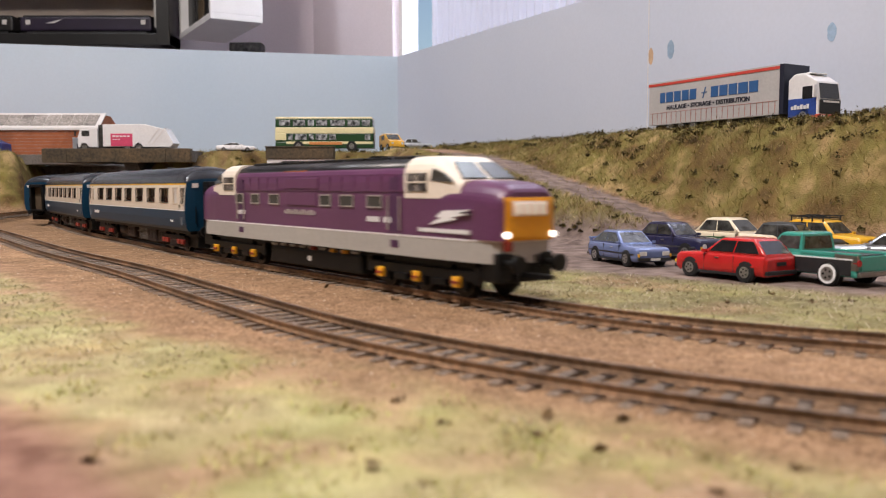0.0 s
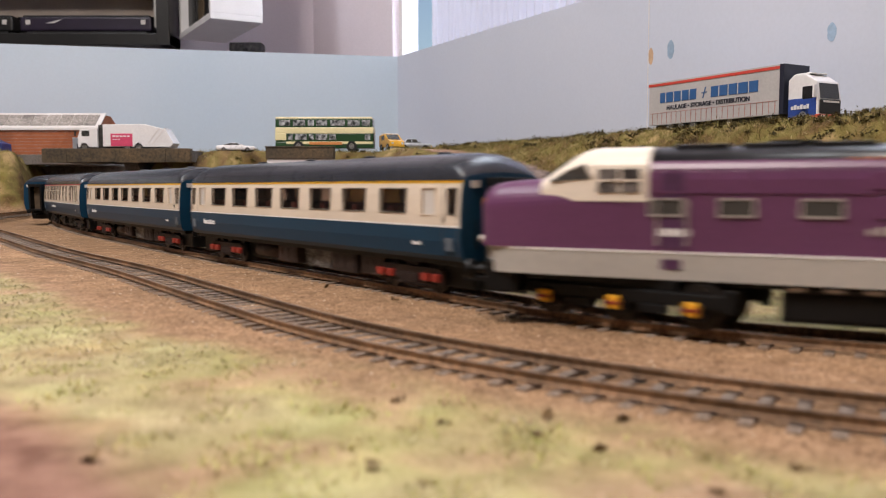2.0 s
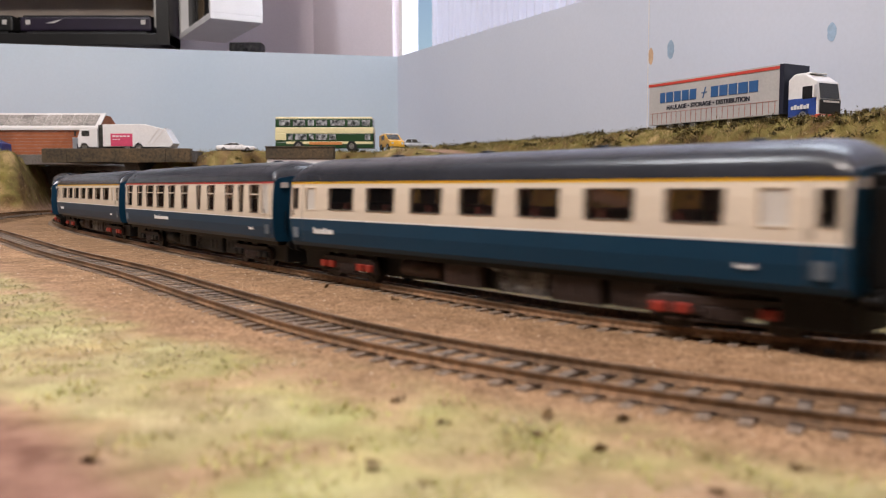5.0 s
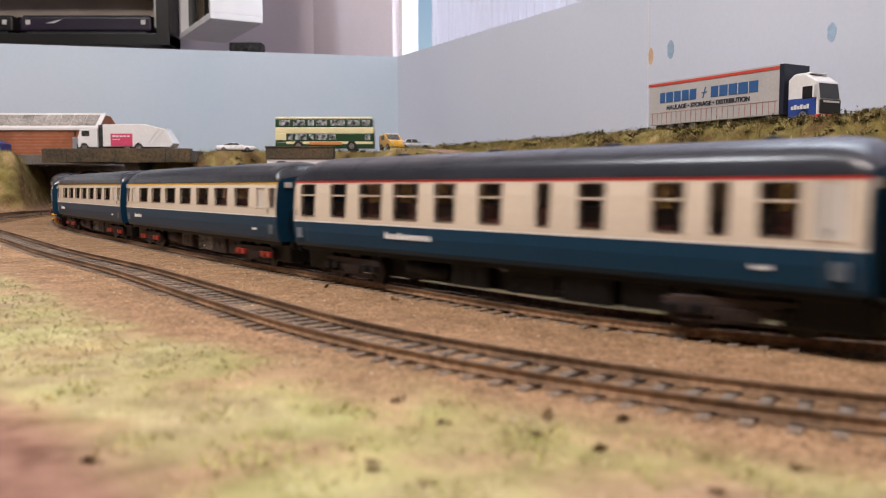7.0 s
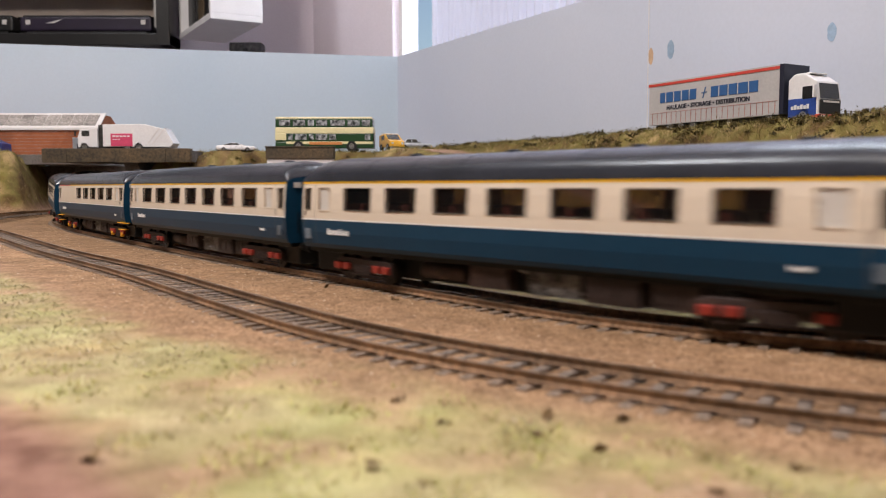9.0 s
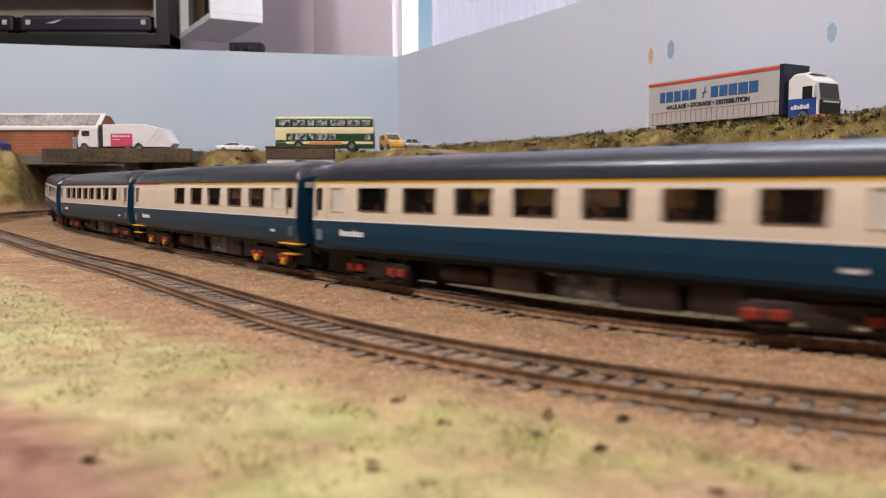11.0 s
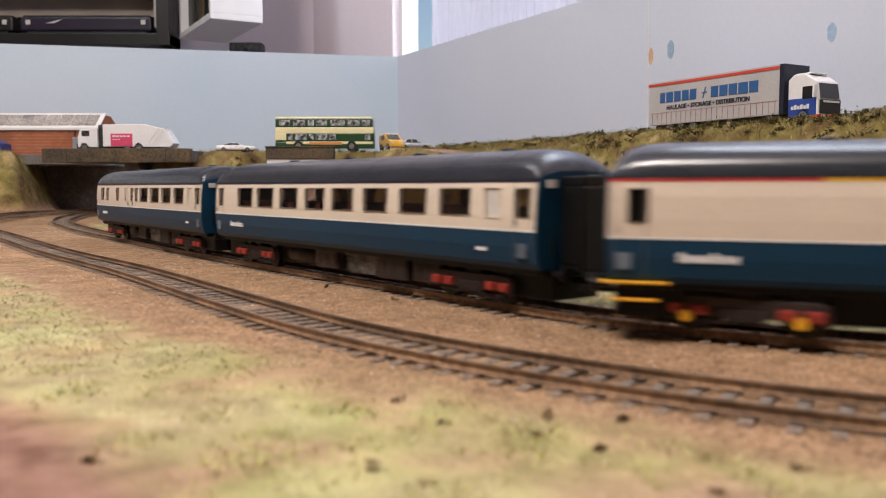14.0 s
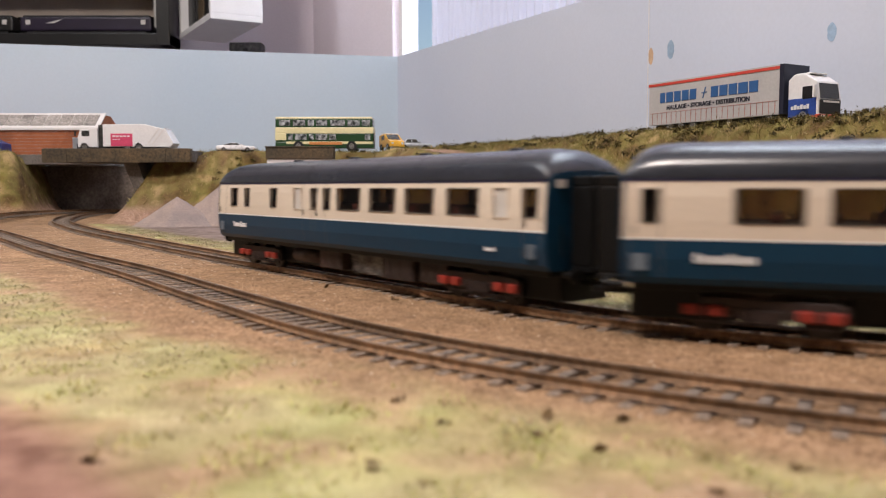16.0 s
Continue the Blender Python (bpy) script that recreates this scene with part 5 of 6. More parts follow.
def bin_lorry():
    t = empty("refuse_lorry", "white refuse collection lorry with a pink side panel on the bridge", "lorry")
    W = 0.0165
    cabp = [(0.0, 0.006), (0.0, 0.022), (0.004, 0.0335), (0.030, 0.0345), (0.030, 0.006)]
    part("cab", prism(cabp, "y", -W, W, bev=0.001), M["p_white"], t)
    part("windscreen", quad_plate([(0.0005, -W * 0.9, 0.0225), (0.0005, W * 0.9, 0.0225), (0.0040, W * 0.9, 0.0322), (0.0040, -W * 0.9, 0.0322)], 0.0003, (-1, 0, 0.3)), M["car_glass"], t)
    for s in (-1, 1):
        part("cab_window", box(0.006, 0.018, *sorted((s * (W - 0.0006), s * (W + 0.0003))), 0.0225, 0.0310, 0.0005), M["car_glass"], t)
        part("mirror", box(-0.004, -0.002, *sorted((s * W, s * (W + 0.003))), 0.0225, 0.0300, 0.0005), M["tyre"], t)
        part("side_panel", box(0.050, 0.083, *sorted((s * (W - 0.0005), s * (W + 0.0006))), 0.0075, 0.0265, 0.0003), M["pink"], t, "pink-red advert panel")
        bm = bmesh.new()
        for i in range(5):
            box(0.053 + i * 0.0055, 0.057 + i * 0.0055, *sorted((s * W, s * (W + 0.0009))), 0.0215, 0.0235, 0, bm)
        for i in range(3):
            box(0.053 + i * 0.004, 0.056 + i * 0.004, *sorted((s * W, s * (W + 0.0009))), 0.0170, 0.0182, 0, bm)
        part("panel_writing", bm, M["white"], t, "white unreadable lettering bars")
        for x in (0.010, 0.075, 0.092):
            wheel(t, x, s * (W - 0.002), 0.0062, 0.004, M["hub"], s)
    part("bulkhead", box(0.030, 0.038, -W * 0.8, W * 0.8, 0.006, 0.0400, 0.001), M["car_glass"], t, "grey body bulkhead")
    bodyp = [(0.038, 0.0070), (0.038, 0.0405), (0.100, 0.0410), (0.133, 0.0330), (0.145, 0.0120), (0.140, 0.0060)]
    part("refuse_body", prism(bodyp, "y", -W, W, bev=0.001), M["p_white"], t)
    for x in (0.104, 0.112):
        part("body_rib", prism([(x, 0.010), (x + 0.0015, 0.010), (x + 0.0205, 0.0345), (x + 0.0190, 0.0350)], "y", -W - 0.0005, W + 0.0005), M["off"], t)
    part("chassis", box(0.002, 0.135, -W * 0.8, W * 0.8, 0.0045, 0.0080), M["tyre"], t, "black chassis")
    t.matrix_basis = pose(-0.5136, 1.215, 0.0945) @ Matrix.Scale(0.93, 4)


bin_lorry()


def factory():
    t = empty("factory_building", "orange brick building with pale framed roof panels", "building")
    x0, x1, y0, y1, z0 = -0.95, -0.541, 1.335, 1.44, 0.0900
    zc, zr = 0.1360, 0.1590
    part("wall", box(x0, x1, y0, y1, z0, zc), M["brick"], t, "orange-brown brick wall")
    part("gable", prism([(y0, zc), (y1, zc), (y0 + 0.060, zr), (y0 + 0.028, zr)], "x", x0, x1 - 0.001), M["brick"], t)
    slope = Vector((0, 0.028, zr - zc))
    n = Vector((0, -(zr - zc), 0.028)).normalized()

    def roof_plate(a, b, u, v, lift, m, name, parent=t):
        q = [Vector((x, y0, zc)) + slope * w for x, w in ((a, u), (b, u), (b, v), (a, v))]
        return part(name, quad_plate([p + n * lift for p in q], 0.0006, n), m, parent)

    roof = roof_plate(x0 - 0.003, x1 + 0.004, -0.04, 1.05, 0.0015, M["off"], "roof")
    for i in range(16):
        b = x1 - 0.003 - i * 0.0205
        roof_plate(b - 0.0190, b, 0.12, 0.88, 0.0026, M["slate"], "roof_panel", roof)
    part("eaves_board", box(x0, x1 + 0.004, y0 - 0.003, y0 + 0.002, zc - 0.003, zc + 0.001, 0.0004), M["off"], t)
    part("doorway", box(-0.578, -0.541, y0 - 0.004, y0 + 0.001, z0, 0.1215, 0.0005), M["p_silver"], t, "pale grey door surround")
    part("door", box(-0.571, -0.560, y0 - 0.0050, y0 - 0.003, z0, 0.1120), M["t_navy"], t)
    for i in range(9):
        z = z0 + 0.005 * (i + 1)
        part("brick_course", box(x0, x1 + 0.0003, y0 - 0.0003, y0 + 0.0002, z, z + 0.0004), M["slate"], t)


factory()


def model_van(paint, label, m):
    t = empty("model_van", label, "van")
    part("body", prism([(0, 0.004), (0, 0.026), (0.006, 0.031), (0.046, 0.031), (0.058, 0.020), (0.070, 0.017), (0.071, 0.004)], "y", -0.015, 0.015, bev=0.001), paint, t)
    part("windscreen", quad_plate([(0.0575, -0.013, 0.0205), (0.0575, 0.013, 0.0205), (0.0475, 0.013, 0.0300), (0.0475, -0.013, 0.0300)], 0.0003, (0.6, 0, 0.6)), M["car_glass"], t)
    for s in (-1, 1):
        part("cab_window", box(0.036, 0.048, *sorted((s * 0.0146, s * 0.0153)), 0.019, 0.028, 0.0005), M["car_glass"], t)
        for x in (0.012, 0.058):
            wheel(t, x, s * 0.0138, 0.005, 0.003, M["hub"], s)
    t.matrix_basis = m


model_van(M["van_blue"], "dark blue model van parked before the brick building", pose(-0.728, 1.285, 0.0925))
model_van(M["bumper"], "black model van at the end of the bank road", pose(0.3985, 0.6010, 0.1000, 0, 0, 119.4) @ Matrix.Scale(1.12, 4))


def small_van():
    t = empty("yellow_van", "small yellow model van on the back road", "van")
    part("body", prism([(0, 0.004), (0, 0.022), (0.020, 0.024), (0.030, 0.015), (0.040, 0.013), (0.041, 0.004)], "y", -0.012, 0.012, bev=0.0012), M["p_yellow"], t)
    part("roof", box(0.002, 0.020, -0.011, 0.011, 0.0235, 0.0252, 0.0006), M["p_white"], t, "white roof")
    part("windscreen", quad_plate([(0.0297, -0.010, 0.0155), (0.0297, 0.010, 0.0155), (0.0212, 0.010, 0.0232), (0.0212, -0.010, 0.0232)], 0.0003, (0.7, 0, 0.6)), M["car_glass"], t)
    for s in (-1, 1):
        part("side_window", box(0.010, 0.020, *sorted((s * 0.0117, s * 0.0123)), 0.0150, 0.0215, 0.0004), M["car_glass"], t)
        part("headlight", cyl((0.0400, s * 0.008, 0.0095), (0.0415, s * 0.008, 0.0095), 0.0018, 12), M["lamp_glass"], t)
        for x in (0.009, 0.032):
            wheel(t, x, s * 0.011, 0.0045, 0.003, M["hub"], s)
    t.matrix_basis = pose(-0.0870, 1.305, 0.1000, 0, 0, -62)


small_van()
car("grey model saloon on the back road", M["p_silver"], pose(-0.042, 1.290, 0.0985, 0, 0, 0), 0.050, 0.023, 0.0185, 0.58, 0.64, SEDAN)


def mesh_text(words, size, material, parent, m, name="lettering", label=""):
    cu = bpy.data.curves.new("words", "FONT")
    cu.body, cu.size, cu.extrude, cu.align_x = words, size, 0.0002, "LEFT"
    cu.offset = size * 0.022
    tmp = new("words", cu)
    bpy.context.view_layer.update()
    me = bpy.data.meshes.new_from_object(tmp)
    bpy.data.objects.remove(tmp)
    me.materials.append(material)
    ob = new(name, me)
    ob.parent = parent
    ob.matrix_basis = m
    if label:
        ob["label"] = label
    return ob


def articulated_lorry():
    """Cab towards +x; the side that shows is -y."""
    t = empty("articulated_lorry", "grey curtain-sided articulated lorry with white and blue cab", "lorry")
    L, W = 0.1710, 0.0330
    z0, z1 = 0.0090, 0.0530
    part("trailer_body", box(0, L, 0, W, z0, z1, 0.0006), M["t_grey"], t, "grey curtain-sided trailer")
    part("top_rail", box(-0.0003, L, -0.0005, W + 0.0005, z1 - 0.0034, z1 - 0.0008), M["t_red"], t, "red top rail")
    part("roof_edge", box(-0.0003, L + 0.0003, -0.0003, W + 0.0003, z1 - 0.0008, z1 + 0.0006), M["t_grey"], t)
    part("front_bulkhead", box(L - 0.0040, L + 0.0008, -0.0007, W + 0.0005, z0, z1 + 0.0008, 0.0004), M["t_navy"], t, "dark navy front bulkhead")
    for i in range(24):
        x = 0.006 + i * 0.0068
        part("curtain_strap", box(x - 0.00022, x + 0.00022, -0.0004, 0.0002, z0 + 0.001, z0 + 0.0125), M["strap"], t)
        part("strap_buckle", box(x - 0.0005, x + 0.0005, -0.0006, 0.0001, z0 + 0.0082, z0 + 0.0090), M["strap"], t)
    part("strap_line", box(0.002, L - 0.006, -0.0004, 0.0002, z0 + 0.0124, z0 + 0.0128), M["strap"], t)
    # the firm's name as plain blocks, the trade in words
    for start, widths in ((0.0170, (0.0088, 0.0112, 0.0108, 0.0108, 0.0104)), (0.0865, (0.0108, 0.0115, 0.0115, 0.0128, 0.0120))):
        x = start
        for w in widths:
            part("name_block", box(x, x + w - 0.0018, -0.0006, 0.0002, 0.0318, 0.0422, 0.0002), M["t_blue"], t, "dark blue block of the firm's name")
            x += w
    part("name_mark", prism([(0.0755, 0.0318), (0.0766, 0.0318), (0.0800, 0.0425), (0.0789, 0.0425)], "y", -0.0006, 0.0002, prism([(0.0740, 0.0366), (0.0812, 0.0372), (0.0812, 0.0379), (0.0740, 0.0373)], "y", -0.0006, 0.0002)), M["t_blue"], t)
    mesh_text("HAULAGE \u2022 STORAGE \u2022 DISTRIBUTION", 0.0062, M["t_navy"], t, Matrix.Translation((0.0265, -0.0004, 0.0242)) @ Matrix.Rotation(radians(90), 4, "X"), label="small navy lettering")
    # tractor
    c0 = L + 0.004
    prof = [(c0, 0.0030), (c0, 0.0380), (c0 + 0.006, 0.0430), (c0 + 0.018, 0.0420), (c0 + 0.0285, 0.0350), (c0 + 0.0310, 0.0200), (c0 + 0.0310, 0.0030)]
    part("cab", prism(prof, "y", 0.0015, W - 0.0015, bev=0.0010), M["p_white"], t, "white cab with high roof")
    part("cab_lower", box(c0 + 0.0004, c0 + 0.0290, 0.0010, W - 0.0010, 0.0050, 0.0215, 0.0008), M["cab_blue"], t, "blue lower cab livery")
    part("windscreen", quad_plate([(c0 + 0.0312, 0.0040, 0.0205), (c0 + 0.0312, W - 0.0040, 0.0205), (c0 + 0.0292, W - 0.0045, 0.0335), (c0 + 0.0292, 0.0045, 0.0335)], 0.0004, (1, 0, 0.2)), M["dark_glass"], t)
    part("grille", box(c0 + 0.0305, c0 + 0.0322, 0.0030, W - 0.0030, 0.0070, 0.0195, 0.0006), M["tyre"], t, "black grille")
    bm = bmesh.new()
    for i in range(9):
        box(c0 + 0.0320, c0 + 0.0326, 0.0065 + i * 0.0024, 0.0082 + i * 0.0024, 0.0168, 0.0186, 0, bm)
    part("grille_writing", bm, M["frost"], t, "pale name bars")
    part("cab_window", box(c0 + 0.0150, c0 + 0.0265, 0.0008, 0.0018, 0.0205, 0.0315, 0.0005), M["dark_glass"], t)
    part("mirror", box(c0 + 0.0280, c0 + 0.0300, -0.0030, 0.0010, 0.0210, 0.0320, 0.0006), M["p_white"], t)
    bm = bmesh.new()
    for i in range(6):
        box(c0 + 0.004 + i * 0.0032, c0 + 0.0064 + i * 0.0032, 0.0004, 0.0012, 0.0120, 0.0150 + 0.001 * (i % 2), 0, bm)
    part("cab_writing", bm, M["p_white"], t, "white unreadable cab lettering")
    part("wind_deflector", box(c0 + 0.004, c0 + 0.020, 0.006, W - 0.006, 0.0425, 0.0440, 0.0006), M["p_white"], t)
    part("bumper", box(c0 + 0.0200, c0 + 0.0325, 0.0010, W - 0.0010, 0.0025, 0.0068, 0.0008), M["t_red"], t, "red bumper")
    for y, z in ((0.006, 0.0045), (W - 0.006, 0.0045)):
        part("headlight", box(c0 + 0.0318, c0 + 0.0330, y - 0.003, y + 0.003, z - 0.0014, z + 0.0016, 0.0005), M["lamp_glass"], t)
    part("chassis", box(0.005, c0 + 0.025, 0.006, W - 0.006, 0.0045, 0.0090), M["tyre"], t, "black chassis rails")
    for x in (0.030, 0.046, 0.062, 0.155, c0 + 0.016):
        for s, y in ((-1, 0.0030), (1, W - 0.0030)):
            wheel(t, x, y, 0.0062, 0.004, M["hub"], s)
    part("landing_leg", box(0.105, 0.108, 0.003, 0.006, 0.0, 0.009), M["frost"], t)
    h = math.degrees(math.atan2(ALONG_R.y, ALONG_R.x))
    t.matrix_basis = pose(0.220, 0.914, 0.1000, 0, 0, h)


articulated_lorry()

# ---- marks on the right backscene ----


def wall_mark(p, z, w, h, material, label):
    bm = bmesh.new()
    n = 20
    ring = [(p + math.cos(2 * math.pi * i / n) * w / 2 * (1 + 0.1 * math.sin(i * 1.7)), z + math.sin(2 * math.pi * i / n) * h / 2) for i in range(n)]
    inward = Vector((-0.8716, -0.4903))
    fr = [bm.verts.new((*(CORNER + ALONG_R * a + inward * 0.0002), b)) for a, b in ring]
    bk = [bm.verts.new((*(CORNER + ALONG_R * a + inward * 0.0001), b)) for a, b in ring]
    bm.faces.new(fr), bm.faces.new(bk)
    for i in range(n):
        bm.faces.new((fr[i], fr[(i + 1) % n], bk[(i + 1) % n], bk[i]))
    tagged(part("filler_patch", bm, material), label, "paint patch", kind="structure")


M["patch_blue"] = mat("patch_blue", (0.31, 0.42, 0.56), 0.7, vary=0.08, grain=200)
M["patch_orange"] = mat("patch_orange", (0.62, 0.42, 0.27), 0.7, vary=0.1, grain=200)
wall_mark(0.7132, 0.2034, 0.011, 0.022, M["patch_blue"], "round pale blue touch-up patch on the board")
wall_mark(0.9241, 0.1903, 0.010, 0.018, M["patch_blue"], "round pale blue touch-up patch on the board")
wall_mark(0.6807, 0.1999, 0.008, 0.020, M["patch_orange"], "small pale orange patch on the board")
seam_at = CORNER + ALONG_R * 0.6762
sm = bmesh.new()
box(-0.0004, 0.0004, -0.0005, 0.0, -0.02, 0.2894, 0, sm)
seam = part("board_seam", sm, M["off"])
seam.matrix_basis = pose(seam_at.x, seam_at.y, 0, 0, 0, -60.6)
tagged(seam, "thin vertical joint in the backscene board", "joint", kind="structure")

# ---- the room behind ----
FURTHER = Matrix.Translation(EYE) @ Matrix.Scale(1.30, 4) @ Matrix.Translation(-Vector(EYE))     # the models in the room are larger and stand further off
IN_R = Vector((0.8716, 0.4903))


def room_wall_piece(name, p0, p1, z0, z1, off, thick, material, label):
    a, b = CORNER + ALONG_R * p0 + IN_R * off, CORNER + ALONG_R * p1 + IN_R * off
    return slab(name, a, b, z0, z1, thick, material, label)


room_wall_piece("wall_window_sill", -0.80, 3.0, -0.9, 0.22, 0.07, 0.06, M["wall"], "plain room wall below the window")
room_wall_piece("wall_window_head", -0.80, 3.0, 1.15, 1.75, 0.07, 0.06, M["wall"], "plain room wall above the window")
room_wall_piece("wall_window_end", 1.5, 3.0, 0.22, 1.15, 0.07, 0.06, M["wall"], "plain room wall beside the window")
room_wall_piece("wall_window_pier", -0.80, -0.165, 0.22, 1.15, 0.07, 0.06, M["wall"], "pale room wall beside the window")
window = empty("window_1", "bright window behind a pleated net curtain", "window")
tagged(window, kind="structure")
for p0, p1, z0, z1 in ((-0.165, -0.150, 0.22, 1.15), (0.70, 0.74, 0.22, 1.15), (-0.165, 1.5, 0.20, 0.235), (-0.165, 1.5, 1.13, 1.16)):
    ob = room_wall_piece("window_frame", p0, p1, z0, z1, 0.085, 0.03, M["unit"], "white window frame")
    ob.parent = window
    for k in ("category", "kind"):
        del ob[k]
M["outside"] = glow("daylight_outside", (0.84, 0.91, 1.0), 2.4)
room_wall_piece("backdrop", -0.6, 2.2, -0.2, 1.7, 0.45, 0.01, M["outside"], "plain bright overcast daylight outside the window")


def curtain():
    m = bpy.data.materials.new("net_curtain")
    m.use_nodes = True
    n, l = m.node_tree.nodes, m.node_tree.links
    d, tr = n.new("ShaderNodeBsdfDiffuse"), n.new("ShaderNodeBsdfTranslucent")
    d.inputs["Color"].default_value, tr.inputs["Color"].default_value = (0.68, 0.66, 0.71, 1), (0.52, 0.52, 0.58, 1)
    mx = n.new("ShaderNodeMixShader")
    mx.inputs["Fac"].default_value = 0.55
    l.new(d.outputs[0], mx.inputs[1]), l.new(tr.outputs[0], mx.inputs[2])
    l.new(mx.outputs[0], n["Material Output"].inputs["Surface"])
    thing = empty("net_curtain", "white pleated net curtain hanging before the window", "curtain")
    bm = bmesh.new()
    lo, hi = [], []
    p = 0.080
    while p < 1.5:
        off = 0.038 + 0.0110 * math.sin(p * 2 * math.pi / 0.0185 + 0.9 * math.sin(p * 23))
        c = CORNER + ALONG_R * p + IN_R * off
        lo.append(bm.verts.new((c.x, c.y, 0.20)))
        hi.append(bm.verts.new((c.x, c.y, 1.18)))
        p += 0.0022
    for k in range(len(lo) - 1):
        bm.faces.new((lo[k], lo[k + 1], hi[k + 1], hi[k]))
    part("cloth", bm, m, thing, smooth=True)
    a, b = CORNER + ALONG_R * -0.06 + IN_R * 0.04, CORNER + ALONG_R * 1.52 + IN_R * 0.04
    part("curtain_rail", cyl((*a, 1.18), (*b, 1.18), 0.008), M["unit"], thing)


curtain()
slab("wall_back", (-2.65, 2.2), (-0.30, 2.2), -0.9, 1.75, 0.05, M["wall"], "pale pinkish room wall")
# Added unseen walls close the room; their dark colour cuts bounced light.
box_label = "unseen added wall, darkened to cut bounced light"
slab("wall_west", (-2.65, -2.2), (-2.65, 2.2), -0.9, 1.75, 0.05, M["plain"], box_label)
slab("wall_south", (1.95, -2.2), (-2.65, -2.2), -0.9, 1.75, 0.05, M["plain"], box_label)
slab("wall_southeast", (1.5, -1.1), (1.95, -2.2), -0.9, 1.75, 0.05, M["plain"], box_label)
tagged(part("ceiling", box(-2.7, 2.2, -2.25, 2.6, 1.75, 1.80), M["ceiling"]), "plain off-white room ceiling", "ceiling", kind="structure")
tagged(part("floor", box(-2.7, 2.2, -2.25, 2.6, -0.95, -0.90), M["floorin"]), "dark room floor", "floor", kind="structure")


def display_cabinet():
    t = empty("display_cabinet", "black display cabinet with models on a pale shelf", "cabinet")
    y0, y1 = 1.50, 1.56
    X0, X1, Z0, Z1 = -1.10, -0.476, 0.2915, 0.62
    part("back", box(X0, X1, y1 - 0.004, y1, Z0, Z1), M["dark"], t)
    part("base", box(X0, X1, y0, y1, Z0, 0.3120, 0.001), M["dark"], t, "black cabinet base")
    part("side", box(X1 - 0.022, X1, y0 - 0.004, y1, Z0, Z1, 0.001), M["dark"], t)
    part("top", box(X0, X1, y0, y1, Z1 - 0.02, Z1), M["dark"], t)
    part("shelf", box(X0, X1 - 0.022, y0 + 0.004, y1, 0.3830, 0.3900), M["dark"], t, "dark shelf")
    part("shelf_lining", box(X0, X1 - 0.022, y1 - 0.010, y1 - 0.004, 0.3490, 0.3830), M["lining"], t, "beige lit lining")
    part("edge_strip", box(X1 - 0.026, X1 - 0.022, y0 - 0.002, y0 + 0.001, 0.3215, Z1), M["hub"], t, "thin metal edge")
    t.matrix_basis = FURTHER
    return t


M["lining"] = mat("beige_lining", (0.42, 0.36, 0.31), 0.7, vary=0.05)
display_cabinet()


def shelf_loco(x0, x1, paint, label):
    t = empty("model_locomotive", label, "model locomotive", "models in the cabinet")
    part("body", box(x0, x1, 1.512, 1.542, 0.3180, 0.3420, 0.003), paint, t)
    part("roof", box(x0 + 0.004, x1 - 0.004, 1.514, 1.540, 0.3410, 0.3455, 0.0015), M["tyre"], t)
    part("underframe", box(x0 + 0.01, x1 - 0.01, 1.515, 1.539, 0.3120, 0.3190, 0.001), M["tyre"], t)
    for x in (x0 + 0.010, x1 - 0.018):
        part("cab_window", box(x, x + 0.008, 1.5112, 1.5124, 0.3290, 0.3370), M["frost"], t)
    part("side_flash", prism([(x0 + 0.045, 0.331), (x0 + 0.075, 0.338), (x0 + 0.060, 0.331)], "y", 1.5113, 1.513), M["frost"], t)
    t.matrix_basis = FURTHER


shelf_loco(-0.742, -0.512, mat("model_purple", (0.020, 0.012, 0.030), 0.4, vary=0.1), "dark purple model locomotive on the cabinet shelf")
shelf_loco(-1.05, -0.755, M["dark"], "black model locomotive on the cabinet shelf")


def wall_unit():
    """A white open-sided unit, aligned with the window wall; its open side has shelves."""
    t = empty("wall_unit", "white open wall unit with dark things on its shelf", "wall unit")
    h = math.degrees(math.atan2(0.87, -0.49))
    L, D, Z1 = 0.219, 0.084, 0.70
    z = 0.308
    part("bottom", box(0, L, -D, 0, z, z + 0.010, 0.0008), M["unit"], t)
    part("end_panel", box(0, 0.010, -D, 0, z + 0.010, Z1, 0.0008), M["unit"], t)
    part("end_panel", box(L - 0.010, L, -D, 0, z + 0.010, Z1, 0.0008), M["unit"], t)
    part("back", box(0.010, L - 0.010, -D, -D + 0.008, z + 0.010, Z1), M["unit"], t)
    part("shelf", box(0.010, L - 0.010, -D + 0.008, -0.002, 0.420, 0.428), M["unit"], t)
    t.matrix_basis = FURTHER @ pose(-0.364, 1.350, 0, 0, 0, h)
    for k, (a, b, w, m) in enumerate(((0.03, 0.085, 0.05, "dark"), (0.095, 0.13, 0.06, "wood"), (0.14, 0.20, 0.07, "dark"))):
        o = empty("shelf_box", "small dark box standing on the white unit", "box", "boxes in the wall unit")
        part("carton", box(a, b, -0.070, -0.012, z + 0.010, z + 0.010 + w, 0.001), M[m], o)
        part("lid", box(a - 0.001, b + 0.001, -0.071, -0.011, z + 0.010 + w, z + 0.014 + w, 0.0008), M[m], o)
        o.matrix_basis = FURTHER @ pose(-0.364, 1.350, 0, 0, 0, h)


